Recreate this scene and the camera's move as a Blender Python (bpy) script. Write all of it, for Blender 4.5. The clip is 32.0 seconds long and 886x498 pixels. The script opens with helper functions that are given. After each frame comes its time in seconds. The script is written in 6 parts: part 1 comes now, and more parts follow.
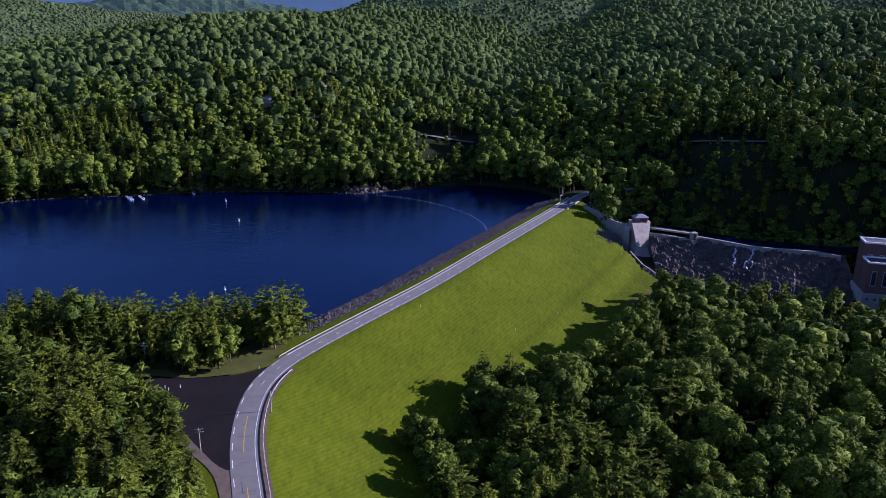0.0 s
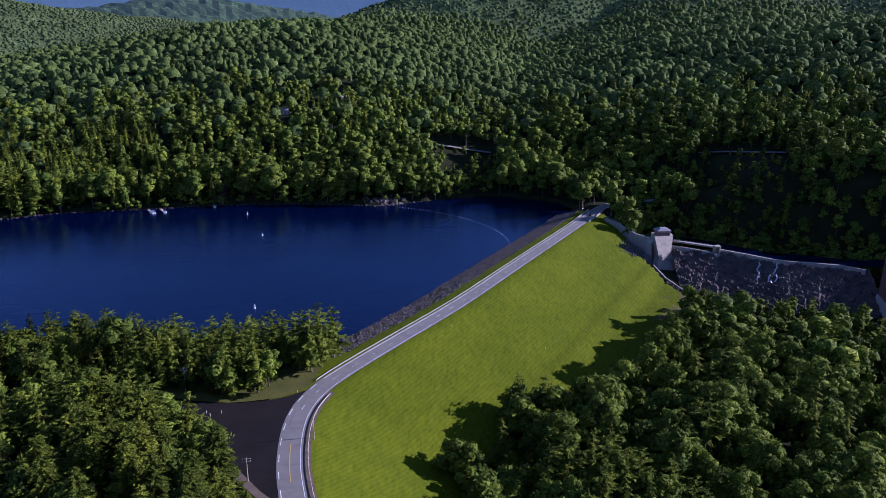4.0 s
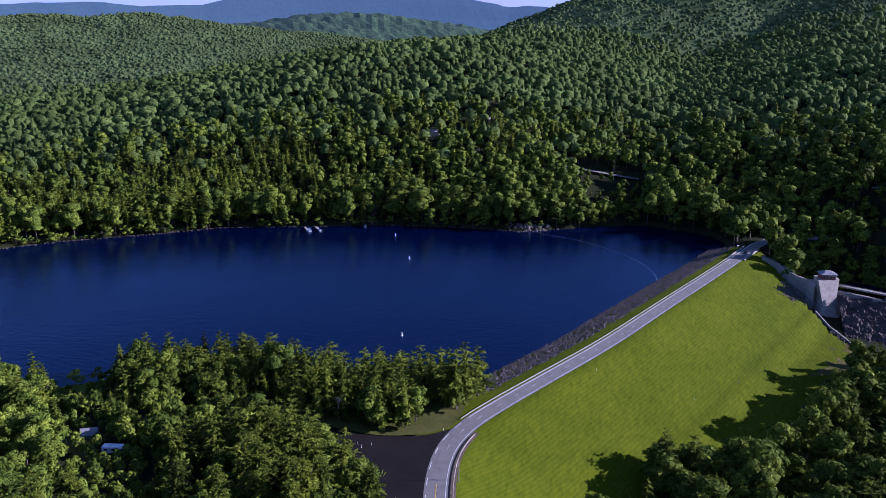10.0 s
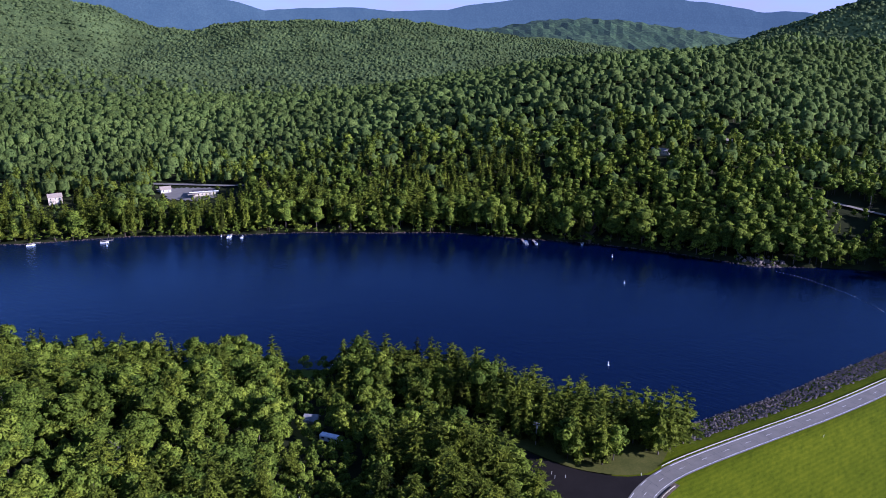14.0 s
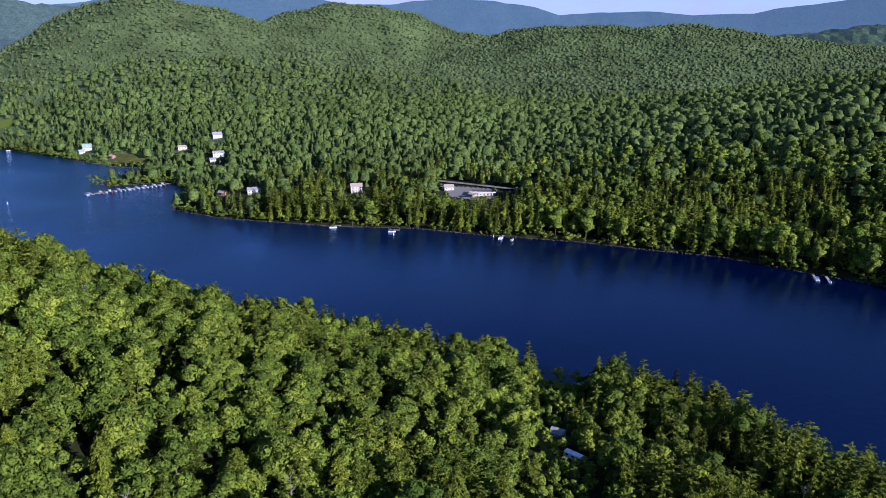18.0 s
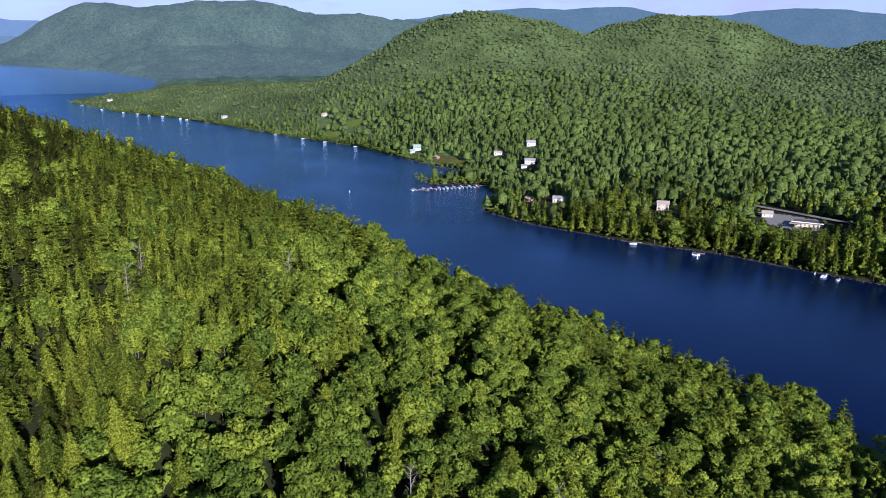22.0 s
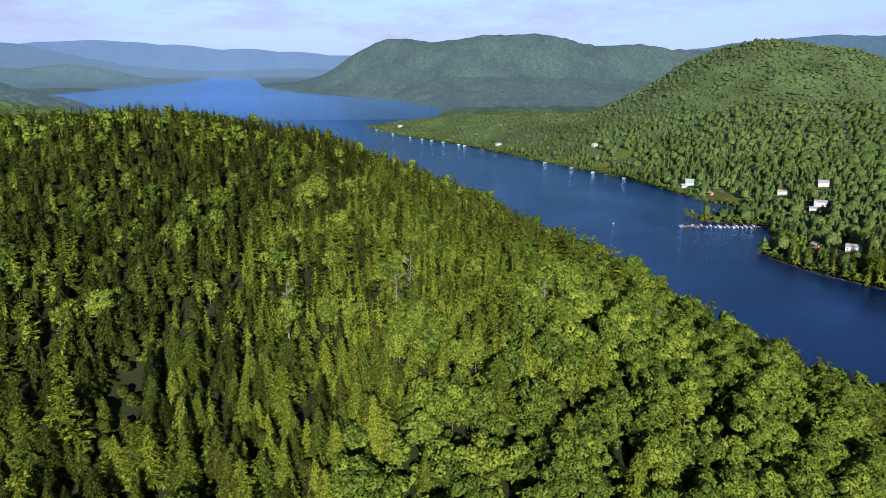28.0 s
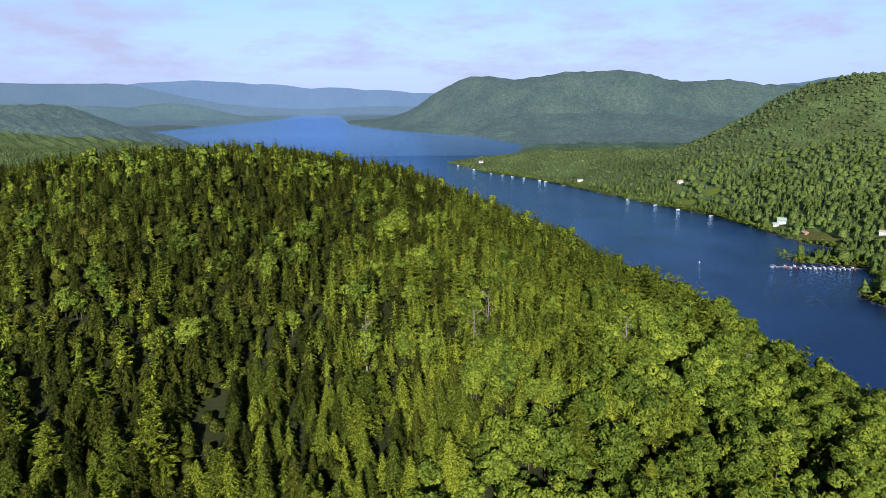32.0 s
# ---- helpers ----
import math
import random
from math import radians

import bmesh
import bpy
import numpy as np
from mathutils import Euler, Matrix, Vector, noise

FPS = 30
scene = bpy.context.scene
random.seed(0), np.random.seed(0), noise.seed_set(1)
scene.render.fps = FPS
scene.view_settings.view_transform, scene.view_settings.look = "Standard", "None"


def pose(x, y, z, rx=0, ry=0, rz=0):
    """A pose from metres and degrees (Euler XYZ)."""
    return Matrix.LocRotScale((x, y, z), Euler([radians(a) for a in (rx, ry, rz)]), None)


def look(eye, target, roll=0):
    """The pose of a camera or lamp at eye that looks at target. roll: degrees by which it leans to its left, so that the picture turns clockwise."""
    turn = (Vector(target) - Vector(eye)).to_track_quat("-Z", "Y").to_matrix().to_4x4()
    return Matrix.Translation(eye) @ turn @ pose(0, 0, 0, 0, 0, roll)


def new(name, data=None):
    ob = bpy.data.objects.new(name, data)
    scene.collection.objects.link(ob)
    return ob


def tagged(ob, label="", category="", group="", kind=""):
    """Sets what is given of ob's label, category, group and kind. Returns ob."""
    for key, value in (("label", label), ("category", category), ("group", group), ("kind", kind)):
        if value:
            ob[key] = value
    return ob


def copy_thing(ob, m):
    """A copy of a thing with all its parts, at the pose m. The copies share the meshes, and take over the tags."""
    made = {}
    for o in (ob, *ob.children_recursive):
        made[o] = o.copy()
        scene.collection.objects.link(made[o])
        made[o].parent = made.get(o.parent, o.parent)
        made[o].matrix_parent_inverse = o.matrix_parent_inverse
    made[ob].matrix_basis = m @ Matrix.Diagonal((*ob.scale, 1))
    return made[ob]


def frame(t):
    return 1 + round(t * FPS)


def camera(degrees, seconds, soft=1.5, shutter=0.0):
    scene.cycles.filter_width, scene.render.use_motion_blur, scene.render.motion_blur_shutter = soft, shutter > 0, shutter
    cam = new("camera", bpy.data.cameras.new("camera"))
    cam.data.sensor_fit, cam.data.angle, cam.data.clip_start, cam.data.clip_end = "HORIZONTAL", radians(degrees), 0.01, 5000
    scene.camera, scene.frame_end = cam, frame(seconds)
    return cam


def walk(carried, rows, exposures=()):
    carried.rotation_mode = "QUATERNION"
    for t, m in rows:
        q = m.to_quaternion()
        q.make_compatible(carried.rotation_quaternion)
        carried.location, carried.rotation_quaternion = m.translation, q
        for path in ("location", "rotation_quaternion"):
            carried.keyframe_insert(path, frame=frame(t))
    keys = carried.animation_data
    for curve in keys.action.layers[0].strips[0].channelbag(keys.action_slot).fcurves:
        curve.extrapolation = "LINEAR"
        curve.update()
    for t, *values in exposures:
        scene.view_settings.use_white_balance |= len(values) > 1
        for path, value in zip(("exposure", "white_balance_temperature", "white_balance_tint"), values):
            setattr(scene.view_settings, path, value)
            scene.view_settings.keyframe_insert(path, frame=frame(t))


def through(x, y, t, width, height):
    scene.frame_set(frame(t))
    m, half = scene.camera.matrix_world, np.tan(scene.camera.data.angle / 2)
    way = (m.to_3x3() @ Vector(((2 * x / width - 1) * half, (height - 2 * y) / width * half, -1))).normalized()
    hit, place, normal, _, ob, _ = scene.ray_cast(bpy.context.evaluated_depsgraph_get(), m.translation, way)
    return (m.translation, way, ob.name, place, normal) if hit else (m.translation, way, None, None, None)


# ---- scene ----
cam = camera(62.9, 32.0, soft=0.9)
PATH = [
    (0, (-0.41, -0.01, 129.81), (-9.83, 94.72, 99.21), 0.76),
    (0.5, (-2.00, -0.01, 130.65), (-11.52, 94.73, 100.08), 0.75),
    (1, (-3.58, 0.01, 131.53), (-13.16, 94.74, 100.95), 0.77),
    (1.5, (-5.16, 0.05, 132.45), (-14.79, 94.76, 101.83), 0.74),
    (2, (-6.74, 0.12, 133.46), (-16.49, 94.83, 102.85), 0.72),
    (2.5, (-8.30, 0.21, 134.55), (-18.12, 94.90, 103.95), 0.68),
    (3, (-9.83, 0.29, 135.75), (-19.65, 94.98, 105.14), 0.63),
    (3.5, (-11.29, 0.32, 137.03), (-21.20, 95.01, 106.45), 0.53),
    (5.5, (-16.75, 0.27, 142.40), (-27.23, 94.96, 112.00), 0.26),
    (6, (-17.75, 0.27, 143.69), (-29.00, 94.92, 113.43), 0.06),
    (6.5, (-18.37, 0.29, 144.91), (-30.61, 94.84, 114.71), 0.01),
    (7, (-18.73, 0.33, 146.08), (-32.21, 94.71, 115.92), -0.02),
    (7.5, (-18.90, 0.36, 147.22), (-33.88, 94.54, 117.12), -0.05),
    (8, (-18.98, 0.40, 148.34), (-35.70, 94.30, 118.30), -0.04),
    (8.5, (-19.02, 0.44, 149.48), (-38.06, 93.94, 119.54), -0.09),
    (9, (-19.05, 0.49, 150.64), (-41.26, 93.30, 120.76), -0.13),
    (9.5, (-19.12, 0.55, 151.82), (-44.60, 92.54, 122.00), -0.17),
    (10, (-19.23, 0.62, 153.02), (-47.32, 91.87, 123.29), -0.20),
    (10.5, (-19.39, 0.71, 154.25), (-49.88, 91.20, 124.56), -0.27),
    (11, (-19.57, 0.83, 155.45), (-53.09, 90.28, 125.86), -0.29),
    (11.5, (-19.68, 0.97, 156.65), (-57.39, 88.74, 127.08), -0.26),
    (12, (-19.69, 1.13, 157.82), (-61.87, 86.86, 128.30), -0.20),
    (12.5, (-19.65, 1.32, 158.98), (-64.21, 85.86, 129.52), -0.14),
    (13, (-19.60, 1.51, 160.10), (-66.91, 84.57, 130.72), -0.06),
    (13.5, (-19.56, 1.71, 161.14), (-70.39, 82.68, 131.80), 0.10),
    (15.5, (-19.43, 2.49, 164.76), (-85.19, 71.88, 135.42), 0.37),
    (16, (-19.46, 2.61, 165.45), (-88.81, 68.39, 136.07), 0.40),
    (16.5, (-19.51, 2.69, 165.98), (-92.43, 64.50, 136.63), 0.43),
    (17, (-19.60, 2.71, 166.39), (-94.73, 61.85, 137.10), 0.39),
    (17.5, (-19.70, 2.72, 166.71), (-96.98, 59.07, 137.53), 0.33),
    (18, (-19.79, 2.72, 166.96), (-99.74, 55.30, 137.93), 0.30),
    (18.5, (-19.85, 2.72, 167.13), (-102.86, 50.41, 138.23), 0.31),
    (19, (-19.87, 2.75, 167.21), (-105.38, 45.89, 138.45), 0.30),
    (19.5, (-19.85, 2.77, 167.22), (-107.55, 41.38, 138.60), 0.31),
    (20, (-19.80, 2.80, 167.19), (-109.43, 36.82, 138.75), 0.32),
    (20.5, (-19.79, 2.82, 167.18), (-111.14, 32.07, 138.90), 0.30),
    (21, (-19.85, 2.84, 167.23), (-112.54, 27.74, 139.12), 0.30),
    (21.5, (-20.00, 2.87, 167.34), (-113.75, 23.64, 139.42), 0.26),
    (22, (-20.17, 2.90, 167.46), (-115.03, 18.14, 139.72), 0.25),
    (22.5, (-20.32, 2.94, 167.54), (-115.97, 12.53, 139.99), 0.25),
    (23, (-20.44, 3.03, 167.53), (-116.52, 7.31, 140.14), 0.27),
    (23.5, (-20.51, 3.15, 167.45), (-116.72, 3.06, 140.18), 0.25),
    (24, (-20.54, 3.33, 167.34), (-116.70, -1.26, 140.28), 0.21),
    (24.5, (-20.55, 3.49, 167.25), (-116.56, -4.05, 140.32), 0.17),
    (25, (-20.53, 3.54, 167.24), (-116.42, -5.75, 140.46), 0.12),
    (25.5, (-20.49, 3.53, 167.25), (-116.32, -7.42, 140.86), 0.09),
    (27.5, (-20.34, 3.57, 167.23), (-115.53, -14.95, 142.83), -0.03),
    (28, (-20.32, 3.55, 167.24), (-115.32, -16.51, 143.33), -0.07),
    (28.5, (-20.31, 3.54, 167.24), (-115.15, -18.00, 143.97), -0.16),
    (29, (-20.34, 3.54, 167.24), (-114.96, -19.53, 144.57), -0.24),
    (29.5, (-20.39, 3.52, 167.24), (-114.75, -21.10, 145.13), -0.31),
    (30, (-20.45, 3.54, 167.24), (-114.56, -22.57, 145.76), -0.35),
    (30.5, (-20.53, 3.53, 167.24), (-114.39, -23.92, 146.37), -0.39),
    (31, (-20.61, 3.53, 167.25), (-114.24, -25.14, 147.00), -0.43),
    (31.5, (-20.70, 3.54, 167.24), (-114.07, -26.38, 147.56), -0.42),
    (32, (-20.81, 3.47, 167.26), (-113.99, -27.38, 148.13), -0.38),
]

walk(cam, [(t, look(eye, target, roll)) for t, eye, target, roll in PATH],
     exposures=[(0, 0.80, 5080, 46), (9, 0.86, 5000, 45), (18, 0.96, 5200, 34), (24, 1.00, 5560, 25), (30, 0.93, 5850, 20), (32, 0.95, 5950, 20)])

# ---- world, sun ----
SUN_EL, SUN_AZ = radians(21.5), radians(73)      # azimuth clockwise from +y
world = bpy.data.worlds.new("sky")
scene.world = world
world.use_nodes = True
wn, wl = world.node_tree.nodes, world.node_tree.links
wn.clear()
w_out, w_bg = wn.new("ShaderNodeOutputWorld"), wn.new("ShaderNodeBackground")
w_sky = wn.new("ShaderNodeTexSky")
w_sky.sky_type, w_sky.sun_disc = "NISHITA", False
w_sky.sun_elevation, w_sky.sun_rotation = SUN_EL, SUN_AZ
w_sky.altitude, w_sky.air_density, w_sky.dust_density, w_sky.ozone_density = 250, 1.0, 0.15, 3.5
w_tc, w_map, w_noise, w_ramp = (wn.new("ShaderNodeTexCoord"), wn.new("ShaderNodeMapping"), wn.new("ShaderNodeTexNoise"), wn.new("ShaderNodeValToRGB"))
w_map.inputs["Scale"].default_value = (4.5, 4.5, 17.0)
w_noise.inputs["Scale"].default_value, w_noise.inputs["Detail"].default_value, w_noise.inputs["Roughness"].default_value = 1.4, 7, 0.62
w_ramp.color_ramp.elements[0].position, w_ramp.color_ramp.elements[1].position = 0.46, 0.66
w_mix = wn.new("ShaderNodeMix")
w_mix.data_type = "RGBA"
w_mix.inputs[7].default_value = (3.9, 4.25, 5.5, 1)
wl.new(w_tc.outputs["Generated"], w_map.inputs["Vector"])
wl.new(w_map.outputs["Vector"], w_noise.inputs["Vector"])
wl.new(w_noise.outputs["Fac"], w_ramp.inputs["Fac"])
w_sep, w_low, w_mul = wn.new("ShaderNodeSeparateXYZ"), wn.new("ShaderNodeMapRange"), wn.new("ShaderNodeMath")
w_low.inputs[1].default_value, w_low.inputs[2].default_value, w_low.inputs[3].default_value, w_low.inputs[4].default_value = 0.10, 0.24, 0.9, 0.05
w_mul.operation = "MULTIPLY"
wl.new(w_tc.outputs["Generated"], w_sep.inputs["Vector"])
wl.new(w_sep.outputs["Z"], w_low.inputs[0])
wl.new(w_low.outputs[0], w_mul.inputs[1])
wl.new(w_ramp.outputs["Color"], w_mul.inputs[0])
wl.new(w_mul.outputs[0], w_mix.inputs[0])
w_haze, w_band = wn.new("ShaderNodeMix"), wn.new("ShaderNodeMapRange")
w_haze.data_type = "RGBA"
w_haze.inputs[7].default_value = (3.4, 4.5, 6.9, 1)
w_band.inputs[1].default_value, w_band.inputs[2].default_value, w_band.inputs[3].default_value, w_band.inputs[4].default_value = 0.0, 0.2, 0.85, 0.0
w_band.interpolation_type = "SMOOTHSTEP"
wl.new(w_sep.outputs["Z"], w_band.inputs[0])
wl.new(w_band.outputs[0], w_haze.inputs[0])
wl.new(w_sky.outputs["Color"], w_haze.inputs[6])
wl.new(w_haze.outputs[2], w_mix.inputs[6])
wl.new(w_mix.outputs[2], w_bg.inputs["Color"])
wl.new(w_bg.outputs["Background"], w_out.inputs["Surface"])
w_bg.inputs["Strength"].default_value = 0.07

sun = new("sun", bpy.data.lights.new("sun", "SUN"))
sun.data.energy, sun.data.angle, sun.data.color = 5.0, radians(0.55), (1.0, 0.92, 0.78)
sun.matrix_world = look((1000 * math.sin(SUN_AZ) * math.cos(SUN_EL), 1000 * math.cos(SUN_AZ) * math.cos(SUN_EL), 1000 * math.sin(SUN_EL)), (0, 0, 0))


# ---- materials ----
def shader(name):
    m = bpy.data.materials.new(name)
    m.use_nodes = True
    n, l = m.node_tree.nodes, m.node_tree.links
    return m, n, l, n["Principled BSDF"]


def ramp(n, stops):
    r = n.new("ShaderNodeValToRGB")
    e = r.color_ramp.elements
    while len(e) < len(stops):
        e.new(0.5)
    for k, (p, c) in enumerate(stops):
        e[k].position, e[k].color = p, (*c, 1)
    return r


def noise_tex(n, l, scale, detail=4, rough=0.55, vector=None):
    t = n.new("ShaderNodeTexNoise")
    t.inputs["Scale"].default_value, t.inputs["Detail"].default_value, t.inputs["Roughness"].default_value = scale, detail, rough
    if vector is not None:
        l.new(vector, t.inputs["Vector"])
    return t


def coords(n, l, scale=(1, 1, 1), rot=0.0):
    g, m = n.new("ShaderNodeNewGeometry"), n.new("ShaderNodeMapping")
    m.inputs["Scale"].default_value, m.inputs["Rotation"].default_value = scale, (0, 0, rot)
    l.new(g.outputs["Position"], m.inputs["Vector"])
    return m.outputs["Vector"]


def surface(name, dark, light, scale, rough=0.8, bump=0.3, fine=None, metal=0.0, spread=(0.3, 0.7)):
    """A rough outdoor surface: two colours by noise at two scales, with fine relief."""
    m, n, l, b = shader(name)
    v = coords(n, l)
    big, small = noise_tex(n, l, scale, 5, 0.6, v), noise_tex(n, l, fine or scale * 12, 3, 0.6, v)
    mix = n.new("ShaderNodeMix")
    mix.inputs[0].default_value = 0.4
    l.new(big.outputs["Fac"], mix.inputs[2])
    l.new(small.outputs["Fac"], mix.inputs[3])
    r = ramp(n, [(spread[0], dark), (spread[1], light)])
    l.new(mix.outputs[0], r.inputs["Fac"])
    l.new(r.outputs["Color"], b.inputs["Base Color"])
    b.inputs["Roughness"].default_value, b.inputs["Metallic"].default_value = rough, metal
    b.inputs["Specular IOR Level"].default_value = 0.08 if rough >= 0.9 else 0.4
    if bump:
        bp = n.new("ShaderNodeBump")
        bp.inputs["Strength"].default_value, bp.inputs["Distance"].default_value = bump, 0.05
        l.new(small.outputs["Fac"], bp.inputs["Height"])
        l.new(bp.outputs["Normal"], b.inputs["Normal"])
    return m


def foliage(name, tones, cell=9.0, single=False, through=0.18, grain=1.5, gap=0.42, deep=0.38):
    """Leaves: the tone changes from tree to tree and from spray to spray, and light passes through."""
    m, n, l, b = shader(name)
    v = coords(n, l)
    if single:
        per = n.new("ShaderNodeObjectInfo").outputs["Random"]
    else:
        vor = n.new("ShaderNodeTexVoronoi")
        vor.inputs["Scale"].default_value = 1.0 / cell
        l.new(v, vor.inputs["Vector"])
        per = vor.outputs["Color"]
    geo = n.new("ShaderNodeNewGeometry")
    mix = n.new("ShaderNodeMix")
    mix.inputs[0].default_value = 0.27
    l.new(per, mix.inputs[2])
    l.new(geo.outputs["Random Per Island"], mix.inputs[3])
    r = ramp(n, [(k / (len(tones) - 1) * 0.8 + 0.1, c) for k, c in enumerate(tones)])
    l.new(mix.outputs[0], r.inputs["Fac"])
    patch = noise_tex(n, l, 0.010, 4, 0.62, v)
    hue = n.new("ShaderNodeHueSaturation")
    span = n.new("ShaderNodeMapRange")
    span.inputs[1].default_value, span.inputs[2].default_value, span.inputs[3].default_value, span.inputs[4].default_value = 0.32, 0.68, 0.68, 1.25
    l.new(patch.outputs["Fac"], span.inputs[0])
    l.new(span.outputs[0], hue.inputs["Value"])
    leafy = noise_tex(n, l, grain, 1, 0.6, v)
    # Noise paints shade into the leaf colour, dark as between leaves, bright elsewhere.
    gap_shade = ramp(n, [(0.40, (deep, deep, deep)), (0.50, (0.9, 0.9, 0.9)), (0.60, (1.6 - 0.4 * deep, 1.6 - 0.4 * deep, 1.5 - 0.4 * deep))])
    l.new(leafy.outputs["Fac"], gap_shade.inputs["Fac"])
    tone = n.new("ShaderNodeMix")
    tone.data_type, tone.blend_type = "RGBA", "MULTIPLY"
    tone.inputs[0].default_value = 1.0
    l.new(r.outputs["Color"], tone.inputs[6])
    l.new(gap_shade.outputs["Color"], tone.inputs[7])
    l.new(tone.outputs[2], hue.inputs["Color"])
    bp = n.new("ShaderNodeBump")
    bp.inputs["Strength"].default_value, bp.inputs["Distance"].default_value = 0.5, 0.5 / grain
    l.new(leafy.outputs["Fac"], bp.inputs["Height"])
    l.new(bp.outputs["Normal"], b.inputs["Normal"])
    l.new(hue.outputs["Color"], b.inputs["Base Color"])
    b.inputs["Roughness"].default_value, b.inputs["Specular IOR Level"].default_value = 0.75, 0.05
    tr, ms = n.new("ShaderNodeBsdfTranslucent"), n.new("ShaderNodeMixShader")
    ms.inputs[0].default_value = through
    l.new(hue.outputs["Color"], tr.inputs["Color"])
    l.new(b.outputs["BSDF"], ms.inputs[1])
    l.new(tr.outputs["BSDF"], ms.inputs[2])
    # gaps between the leaves of a spray
    cut, clear, leafed = n.new("ShaderNodeMath"), n.new("ShaderNodeBsdfTransparent"), n.new("ShaderNodeMixShader")
    cut.operation = "GREATER_THAN"
    cut.inputs[1].default_value = gap
    l.new(leafy.outputs["Fac"], cut.inputs[0])
    l.new(cut.outputs[0], leafed.inputs[0])
    l.new(clear.outputs["BSDF"], leafed.inputs[1])
    l.new(ms.outputs["Shader"], leafed.inputs[2])
    l.new(leafed.outputs["Shader"] if gap else ms.outputs["Shader"], n["Material Output"].inputs["Surface"])
    return m


BROAD = [(0.030, 0.052, 0.007), (0.063, 0.095, 0.011), (0.100, 0.136, 0.014), (0.144, 0.178, 0.018)]
PINE = [(0.040, 0.057, 0.007), (0.074, 0.099, 0.010), (0.109, 0.136, 0.012), (0.147, 0.174, 0.015)]
# Greens paled and blued for distance: thin haze painted into the leaf colour.
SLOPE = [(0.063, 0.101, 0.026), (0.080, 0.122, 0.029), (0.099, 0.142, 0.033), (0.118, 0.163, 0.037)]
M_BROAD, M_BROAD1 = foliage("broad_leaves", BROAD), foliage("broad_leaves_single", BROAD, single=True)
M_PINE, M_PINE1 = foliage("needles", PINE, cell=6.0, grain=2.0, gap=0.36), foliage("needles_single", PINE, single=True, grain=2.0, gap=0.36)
# Needle tones darkened to stand for shade on the near hill.
PINE_SHADED = [(0.013, 0.019, 0.003), (0.027, 0.035, 0.004), (0.042, 0.050, 0.006), (0.061, 0.069, 0.008)]
M_PINE_SHADED, M_PINE_SHADED1 = foliage("needles_shaded", PINE_SHADED, cell=6.0, grain=2.0, gap=0.36), foliage("needles_shaded_single", PINE_SHADED, single=True, grain=2.0, gap=0.36)
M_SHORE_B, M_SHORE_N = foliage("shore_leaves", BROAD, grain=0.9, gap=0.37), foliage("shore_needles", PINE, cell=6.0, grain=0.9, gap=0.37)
M_SLOPE = foliage("hazed_slope_leaves", SLOPE, through=0.30, grain=0.6, gap=0.36, deep=0.74)
# Thin haze is painted into this far canopy colour too.
M_FAR = foliage("hazed_canopy", [(0.069, 0.102, 0.038), (0.080, 0.116, 0.041), (0.093, 0.130, 0.045), (0.105, 0.145, 0.048)], cell=10.0, through=0.30, grain=0.4, gap=0.0, deep=0.75)


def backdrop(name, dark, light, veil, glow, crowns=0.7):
    """Far woods with the haze painted in: bluish, soft colours and an added glow."""
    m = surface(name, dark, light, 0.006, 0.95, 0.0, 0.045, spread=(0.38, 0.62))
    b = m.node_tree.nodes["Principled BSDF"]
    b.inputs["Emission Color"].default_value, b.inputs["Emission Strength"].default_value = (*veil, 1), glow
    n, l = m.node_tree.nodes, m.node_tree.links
    # Crown cells darken towards their edges, painting shade between the trees.
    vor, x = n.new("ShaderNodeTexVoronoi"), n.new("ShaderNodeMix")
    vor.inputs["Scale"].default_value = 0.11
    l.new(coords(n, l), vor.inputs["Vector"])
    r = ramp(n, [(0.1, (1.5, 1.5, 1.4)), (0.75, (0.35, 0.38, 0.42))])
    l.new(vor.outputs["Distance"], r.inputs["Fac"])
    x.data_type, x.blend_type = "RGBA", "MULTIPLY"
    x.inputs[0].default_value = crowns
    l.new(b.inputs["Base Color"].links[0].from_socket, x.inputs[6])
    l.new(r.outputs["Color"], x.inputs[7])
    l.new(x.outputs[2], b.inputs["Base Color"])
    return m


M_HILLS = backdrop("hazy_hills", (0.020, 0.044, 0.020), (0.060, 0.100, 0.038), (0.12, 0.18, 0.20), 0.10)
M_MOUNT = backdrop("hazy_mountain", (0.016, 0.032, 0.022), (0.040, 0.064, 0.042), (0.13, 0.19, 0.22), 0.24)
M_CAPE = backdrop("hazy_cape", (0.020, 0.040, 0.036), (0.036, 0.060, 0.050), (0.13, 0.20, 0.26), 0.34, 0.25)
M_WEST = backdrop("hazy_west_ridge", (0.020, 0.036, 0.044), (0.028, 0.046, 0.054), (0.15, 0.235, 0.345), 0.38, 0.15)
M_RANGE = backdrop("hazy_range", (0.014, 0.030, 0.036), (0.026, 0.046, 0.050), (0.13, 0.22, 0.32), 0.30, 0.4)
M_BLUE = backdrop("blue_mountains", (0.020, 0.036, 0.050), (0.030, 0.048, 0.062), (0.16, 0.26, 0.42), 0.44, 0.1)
M_BARK = surface("bark", (0.050, 0.040, 0.032), (0.14, 0.118, 0.098), 0.8, 0.9)
M_DEAD = surface("dead_wood", (0.12, 0.105, 0.09), (0.26, 0.23, 0.20), 0.8, 0.9)
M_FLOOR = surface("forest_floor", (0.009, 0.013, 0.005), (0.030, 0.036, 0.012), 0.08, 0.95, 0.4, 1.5)


